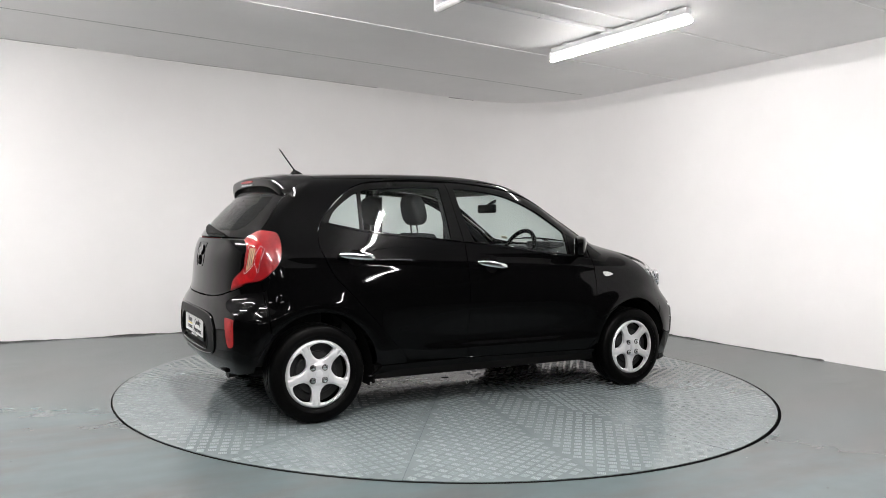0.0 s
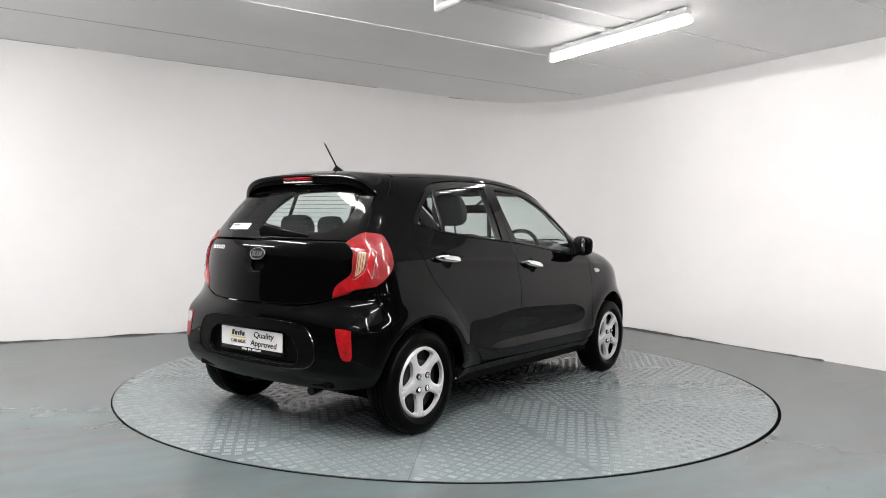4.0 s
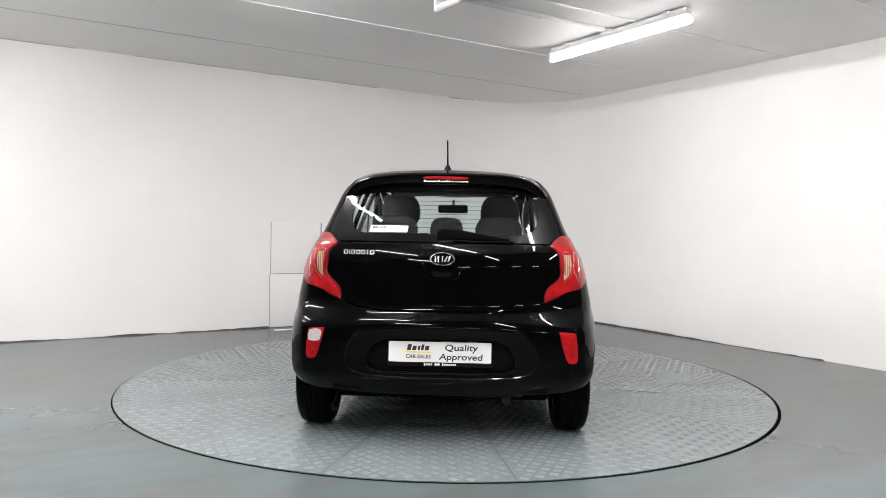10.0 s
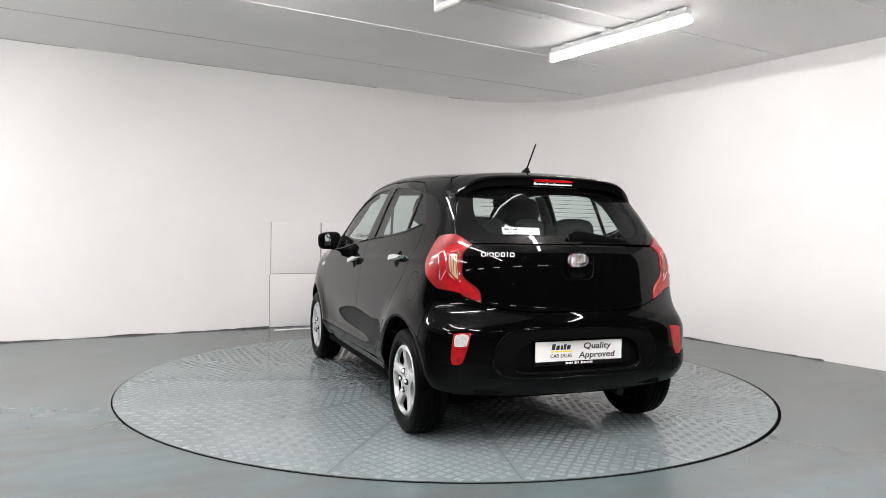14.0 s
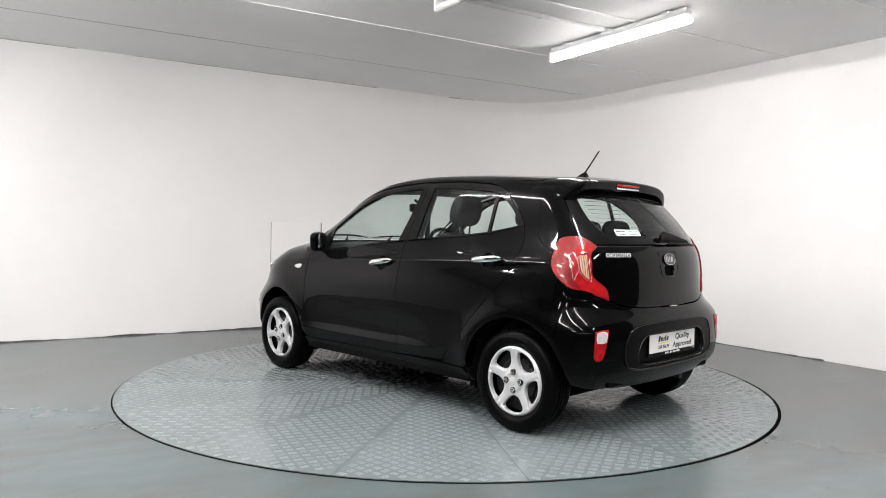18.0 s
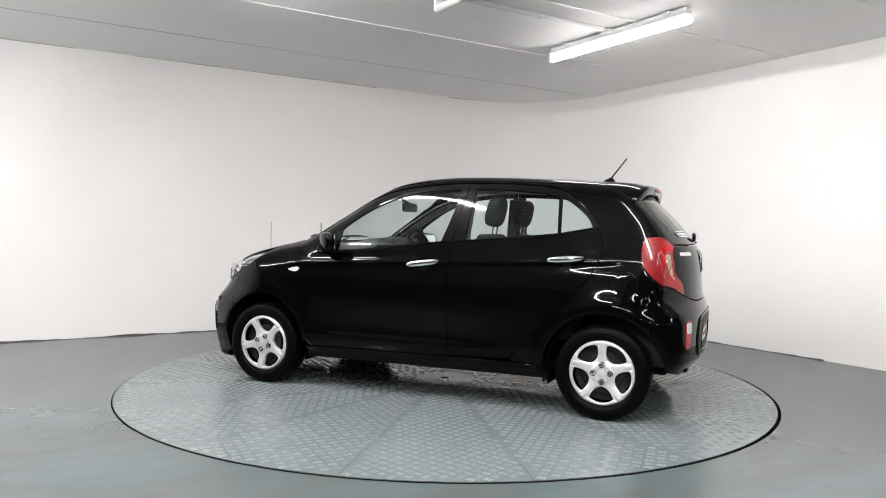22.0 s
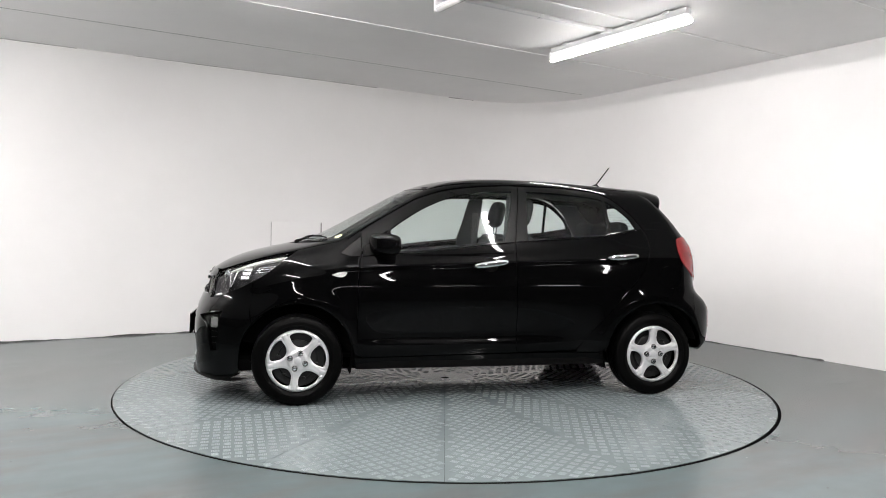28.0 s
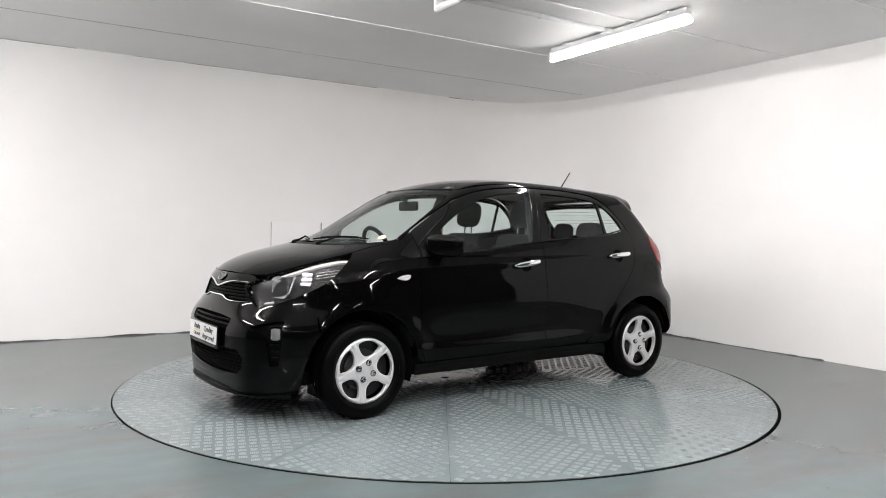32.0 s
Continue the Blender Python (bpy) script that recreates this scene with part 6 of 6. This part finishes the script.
    # headlamp insides: bowl, inner light, bright strip along the top
    for s, hb in ((1, MADE["heads"][0]), (-1, MADE["heads"][1])):
        fl = Matrix.Diagonal((1, s, 1, 1))

        def piece(nm, p, w, h, off, material, label, r=0.012, depth=0.008, twist=0):
            m = skin_pose(p, (1, 0.8, 0.3), off) @ pose(0, 0, 0, 0, 0, twist)
            o = slab(nm, rrect(w, h, r), depth, material, hb, None, label, bevel=0.003)
            o.data.transform(m)
            if s < 0:
                o.data.transform(fl)
                o.data.flip_normals()
            return o

        def bowl(nm, p, rx, ry, deep, off, material, label, d=(1, 0.55, 0.15)):
            m = skin_pose(p, (1, 0.8, 0.3), off)
            z = Vector(d).normalized()
            x = Vector((0, 0, 1)).cross(z).normalized()
            mm = Matrix((x, z.cross(x), z)).transposed().to_4x4()
            mm.translation = m.translation
            bm = bmesh.new()
            rows = []
            for t in (0.15, 0.35, 0.55, 0.75, 0.9, 1.0):
                rows.append([bm.verts.new((rx * t * math.copysign(abs(math.cos(a)) ** 0.4, math.cos(a)), ry * t * math.copysign(abs(math.sin(a)) ** 0.4, math.sin(a)), deep * (t * t - 1))) for a in [2 * math.pi * k / 28 for k in range(28)]])
            for a, b in zip(rows, rows[1:]):
                for k in range(28):
                    bm.faces.new((a[k], a[(k + 1) % 28], b[(k + 1) % 28], b[k]))
            bm.faces.new(rows[0])
            for v in bm.verts:
                v.co = mm @ v.co
                if s < 0:
                    v.co.y *= -1
            bmesh.ops.recalc_face_normals(bm, faces=bm.faces)
            return part(nm, bm, material, hb, label)

        bowl("reflector_bowl", (1.640, 0.560, 0.765), 0.066, 0.062, 0.055, -0.008, REFLECTOR, "bright main reflector", (1, 0.30, 0.05))
        piece("reflector_fin", (1.585, 0.612, 0.775), 0.012, 0.110, -0.010, CHROME, "chrome fin beside the reflector", 0.004, 0.010, -14)
        for k, (px, py, pz) in enumerate(((1.520, 0.655, 0.785), (1.515, 0.650, 0.815), (1.510, 0.640, 0.842))):
            piece("light_guide", (px, py, pz), 0.060, 0.022, -0.018, REFLECTOR, "bright light guide", 0.004, 0.012)
        for dz in (-0.020, 0.0, 0.020):
            piece("bezel_rib", (1.400, 0.690, 0.848 + dz), 0.120, 0.004, -0.020, REFLECTOR, "thin bright bezel rib", 0.0015, 0.004, 10)
        piece("turn_lamp", (1.690, 0.530, 0.676), 0.060, 0.014, -0.016, WHITE_LENS, "ribbed turn lamp", 0.004, 0.008, 12)
        strip = [tuple(q) for q in MADE["head_top"][:5]]
        pts = [drop_on(np.array([q]), (1, 0.8, 0.5))[0] for q in strip]
        pts = [q - np.array((0, 0, 0.020)) - skin_normal(np.array([q]))[0] * 0.010 for q in pts]
        P = spline(pts, 6)
        bm = bmesh.new()
        rows = []
        for i, q in enumerate(P):
            w = 0.005 + 0.011 * math.sin(math.pi * min(1, (i + 2) / len(P)))
            rows.append([bm.verts.new((q[0], s * q[1], q[2] + w)), bm.verts.new((q[0] + 0.006, s * (q[1] + 0.006), q[2])), bm.verts.new((q[0], s * q[1], q[2] - w))])
        for a, b in zip(rows, rows[1:]):
            for k in range(2):
                bm.faces.new((a[k], a[k + 1], b[k + 1], b[k]) if s > 0 else (b[k], b[k + 1], a[k + 1], a[k]))
        part("daylight_strip", bm, WHITE_LENS, hb, "white daytime light strip")


def build_cabin():
    # shell pieces seen through the glass
    box("cabin_floor", (-1.55, -0.64, 0.275), (1.10, 0.64, 0.30), DARK, CAR, 0.01)
    box("boot_floor", (-1.60, -0.56, 0.30), (-1.10, 0.56, 0.62), TRIM, CAR, 0.02)
    place_panel("headlining", skin_panel(UP, outline(on_top((0.36, 0), (0.30, 0.46)), on_top((0.30, 0.46), (0.0, 0.48), (-0.8, 0.48), (-1.22, 0.46)), on_top((-1.22, 0.46), (-1.24, 0)), on_top((-1.24, 0), (0.36, 0))), off=-0.055, flange=0, sym=True, step=0.08), LINING, CAR, "grey headlining", "sym")
    inner_f = outline(S((0.78, 0.90), (0.38, 0.945), (0.0, 0.990), (-0.215, 1.012)), S((-0.215, 1.012), (-0.215, 0.34)), S((-0.215, 0.34), (0.78, 0.34)), S((0.78, 0.34), (0.78, 0.90)))
    inner_r = outline(S((-0.225, 1.012), (-0.72, 1.050), (-1.05, 1.088)), S((-1.05, 1.088), (-1.05, 0.80), (-0.70, 0.42), (-0.62, 0.34)), S((-0.62, 0.34), (-0.225, 0.34)), S((-0.225, 0.34), (-0.225, 1.012)))
    for ring, doors in ((inner_f, MADE["front_door"]), (inner_r, MADE["rear_door"])):
        for o, dr in zip(place_panel("door_trim", skin_panel(SIDE, ring, off=-0.060, flange=0, step=0.06), TRIM, CAR, "dark grey door lining"), doors):
            under(o, dr)
    rear_in = outline(S((-1.05, 1.10), (-1.17, 1.06)), S((-1.17, 1.06), (-1.36, 1.02)), S((-1.36, 1.02), (-1.50, 0.70)), S((-1.50, 0.70), (-1.40, 0.66), (-1.2, 0.66), (-1.0, 0.66)), S((-1.0, 0.66), (-1.05, 1.10)))
    place_panel("boot_lining", skin_panel(SIDE, rear_in, off=-0.07, flange=0, step=0.06), TRIM, CAR)
    c_in = outline(S((-1.17, 1.10), (-1.03, 1.285), (-0.93, 1.355)), S((-0.93, 1.355), (-1.15, 1.35)), S((-1.15, 1.35), (-1.27, 1.22), (-1.40, 1.06)), S((-1.40, 1.06), (-1.17, 1.10)))
    place_panel("pillar_lining", skin_panel(SIDE, c_in, off=-0.035, flange=0.01, step=0.05), TRIM, CAR)
    b_in = outline(S((-0.13, 1.00), (-0.205, 1.385)), S((-0.205, 1.385), (-0.325, 1.385)), S((-0.325, 1.385), (-0.315, 1.00)), S((-0.315, 1.00), (-0.13, 1.00)))
    place_panel("pillar_lining", skin_panel(SIDE, b_in, off=-0.045, flange=0.01, step=0.05), TRIM, CAR)
    a_in = outline(S((0.80, 1.02), (0.62, 1.145), (0.40, 1.270), (0.22, 1.340)), S((0.22, 1.340), (0.24, 1.365)), S((0.24, 1.365), (0.42, 1.310), (0.64, 1.190), (0.87, 1.03)), S((0.87, 1.03), (0.80, 1.02)))
    place_panel("pillar_lining", skin_panel(SIDE, a_in, off=-0.030, flange=0.01, step=0.05), TRIM, CAR)
    # dashboard
    bm = bmesh.new()
    sec = [(1.06, 0.985), (0.90, 1.000), (0.74, 0.985), (0.66, 0.955), (0.63, 0.90), (0.66, 0.80), (0.74, 0.60), (0.80, 0.40)]
    rows = []
    for i in range(25):
        y = -0.66 + 1.32 * i / 24
        hump = 0.030 * math.exp(-((y + 0.33) / 0.16) ** 4)
        rows.append([bm.verts.new((x - 0.05 * (abs(y) / 0.66) ** 4 * (j < 2) * 3, y, z + hump * (j in (1, 2, 3)) - 0.03 * (abs(y) / 0.66) ** 6)) for j, (x, z) in enumerate(sec)])
    for a, b in zip(rows, rows[1:]):
        for k in range(len(sec) - 1):
            bm.faces.new((a[k], a[k + 1], b[k + 1], b[k]))
    bmesh.ops.recalc_face_normals(bm, faces=bm.faces)
    dash = part("dashboard", bm, TRIM, CAR, "dark grey plastic dashboard")
    box("instrument_hood", (0.66, -0.48, 0.985), (0.80, -0.18, 1.035), TRIM, dash, 0.018)
    box("centre_screen", (0.635, -0.11, 0.90), (0.66, 0.11, 0.985), GLOSS_BLACK, dash, 0.008)
    # steering wheel, on the right-hand side
    w = new("steering_wheel")
    w.parent = CAR
    w.matrix_basis = pose(0.475, -0.335, 0.945, 0, -66, 0)
    bm = bmesh.new()
    ring = [Vector((0.180 * math.cos(2 * math.pi * k / 40), 0.180 * math.sin(2 * math.pi * k / 40), 0)) for k in range(40)]
    add_tube(bm, ring + ring[:1], 0.016, 10, caps=False)
    part("wheel_rim", bm, PLASTIC, w)
    bm = bmesh.new()
    add_box(bm, (-0.07, -0.075, -0.03), (0.06, 0.075, 0.015), 0.02)
    for a in (90, 270, 180):
        add_tube(bm, [(0, 0, -0.01), (0.172 * math.cos(radians(a)), 0.172 * math.sin(radians(a)), 0)], 0.016, 8)
    part("wheel_hub", bm, TRIM, w)
    # inner mirror
    box("rear_view_mirror", (0.410, -0.115, 1.238), (0.440, 0.120, 1.304), PLASTIC, CAR, 0.014)
    bm = bmesh.new()
    add_tube(bm, [(0.435, 0, 1.30), (0.50, 0, 1.335)], 0.012, 8)
    part("mirror_stem", bm, PLASTIC, CAR)
    for s in (1, -1):
        box("sun_visor", (0.20, s * 0.10, 1.385), (0.36, s * 0.42, 1.397), LINING, CAR, 0.005)

    def cushion(nm, lo, hi, m, parent, bev=0.045):
        o = box(nm, lo, hi, FABRIC, parent, bev, m)
        return o

    def headrest(x, y, z, parent, w=0.132, h=0.105, tilt=-14):
        bm = bmesh.new()
        bmesh.ops.create_uvsphere(bm, u_segments=24, v_segments=14, radius=1.0)
        g = lambda a, e: math.copysign(abs(a) ** e, a)
        for v in bm.verts:
            c = v.co
            zz = g(c.z, 0.6)
            v.co = Vector((0.048 * g(c.x, 0.7), w * g(c.y, 0.55) * (1 - 0.14 * max(0, zz)), h * zz))
        bmesh.ops.transform(bm, matrix=pose(x, y, z, 0, tilt, 0), verts=bm.verts)
        part("headrest", bm, FABRIC, parent)
        for dy in (-0.045, 0.045):
            bm = bmesh.new()
            add_tube(bm, [(x + 0.005, y + dy, z - h + 0.02), (x + 0.02, y + dy, z - h - 0.09)], 0.006, 8)
            part("headrest_post", bm, CHROME, parent, "bright steel headrest post")

    for s in (1, -1):
        st = new("front_seat")
        st.parent = CAR
        tagged(st, "black fabric front seat")
        y = s * 0.335
        cushion("seat_cushion", (-0.24, y - 0.245, 0.40), (0.30, y + 0.245, 0.56), None, st)
        m = pose(-0.20, y, 0.50, 0, -17, 0)
        cushion("seat_back", (-0.065, -0.235, 0.0), (0.065, 0.235, 0.605), m, st, 0.055)
        for k in (1, -1):
            cushion("side_bolster", (-0.045, k * 0.17 - 0.05, 0.06), (0.105, k * 0.17 + 0.06, 0.50), m, st, 0.04)
        headrest(-0.385, y, 1.235, st)
    rs = new("rear_bench")
    rs.parent = CAR
    tagged(rs, "black fabric rear bench")
    cushion("seat_cushion", (-1.00, -0.60, 0.42), (-0.50, 0.60, 0.58), None, rs)
    cushion("seat_back", (-0.065, -0.595, 0.0), (0.065, 0.595, 0.52), pose(-0.98, 0, 0.52, 0, -16, 0), rs, 0.05)
    for s in (1, -1):
        headrest(-1.135, s * 0.30, 1.115, rs, 0.135, 0.070, -10)
    headrest(-1.135, 0.0, 1.112, rs, 0.095, 0.064, -10)
    box("parcel_shelf", (-1.55, -0.52, 1.000), (-1.17, 0.52, 1.018), TRIM, CAR, 0.006)
    # seat belts from the pillars
    for s in (1, -1):
        bm = bmesh.new()
        a, b = Vector((-0.27, s * 0.575, 1.25)), Vector((-0.26, s * 0.60, 0.50))
        for p0, p1 in ((a, b),):
            d = Vector((0.023, 0, 0))
            bm.faces.new([bm.verts.new(v) for v in (p0 - d, p0 + d, p1 + d, p1 - d)])
        r = bmesh.ops.extrude_face_region(bm, geom=bm.faces[:])
        for v in r["geom"]:
            if isinstance(v, bmesh.types.BMVert):
                v.co.y -= s * 0.003
        bmesh.ops.recalc_face_normals(bm, faces=bm.faces)
        part("seat_belt", bm, FABRIC, CAR)
    # round paper disc behind the windscreen
    m = skin_pose((0.935, 0.500, 1.05), (0.5, 0, 0.87), -0.006)
    slab("tax_disc", [(0.028 * math.cos(2 * math.pi * k / 28), 0.028 * math.sin(2 * math.pi * k / 28)) for k in range(28)], 0.001, mat("cream_paper", (0.72, 0.62, 0.42), rough=0.6, noise_scale=60, vary=0.3), MADE["screen"], m, "round cream paper disc")


build_handles()
build_mirrors()
build_wipers()
build_heating_lines()
build_spoiler()
build_antenna()
build_badges()
build_nose()
build_cabin()

# ---------------------------------------------------------------- motion: table and car turn together, evenly
TURN_START, TURN_RATE = 30.265, 5.7924
CAR_AT = (-0.0984, -0.0339)


def motions():
    rows_table, rows_car = [], []
    for i in range(65):
        s = 0.5 * i
        a = TURN_START + TURN_RATE * s
        m = pose(0, 0, 0, 0, 0, a)
        rows_table.append((s, m))
        rows_car.append((s, m @ pose(CAR_AT[0], CAR_AT[1], 0.004)))
    walk(TABLE, rows_table)
    walk(CAR, rows_car)


motions()
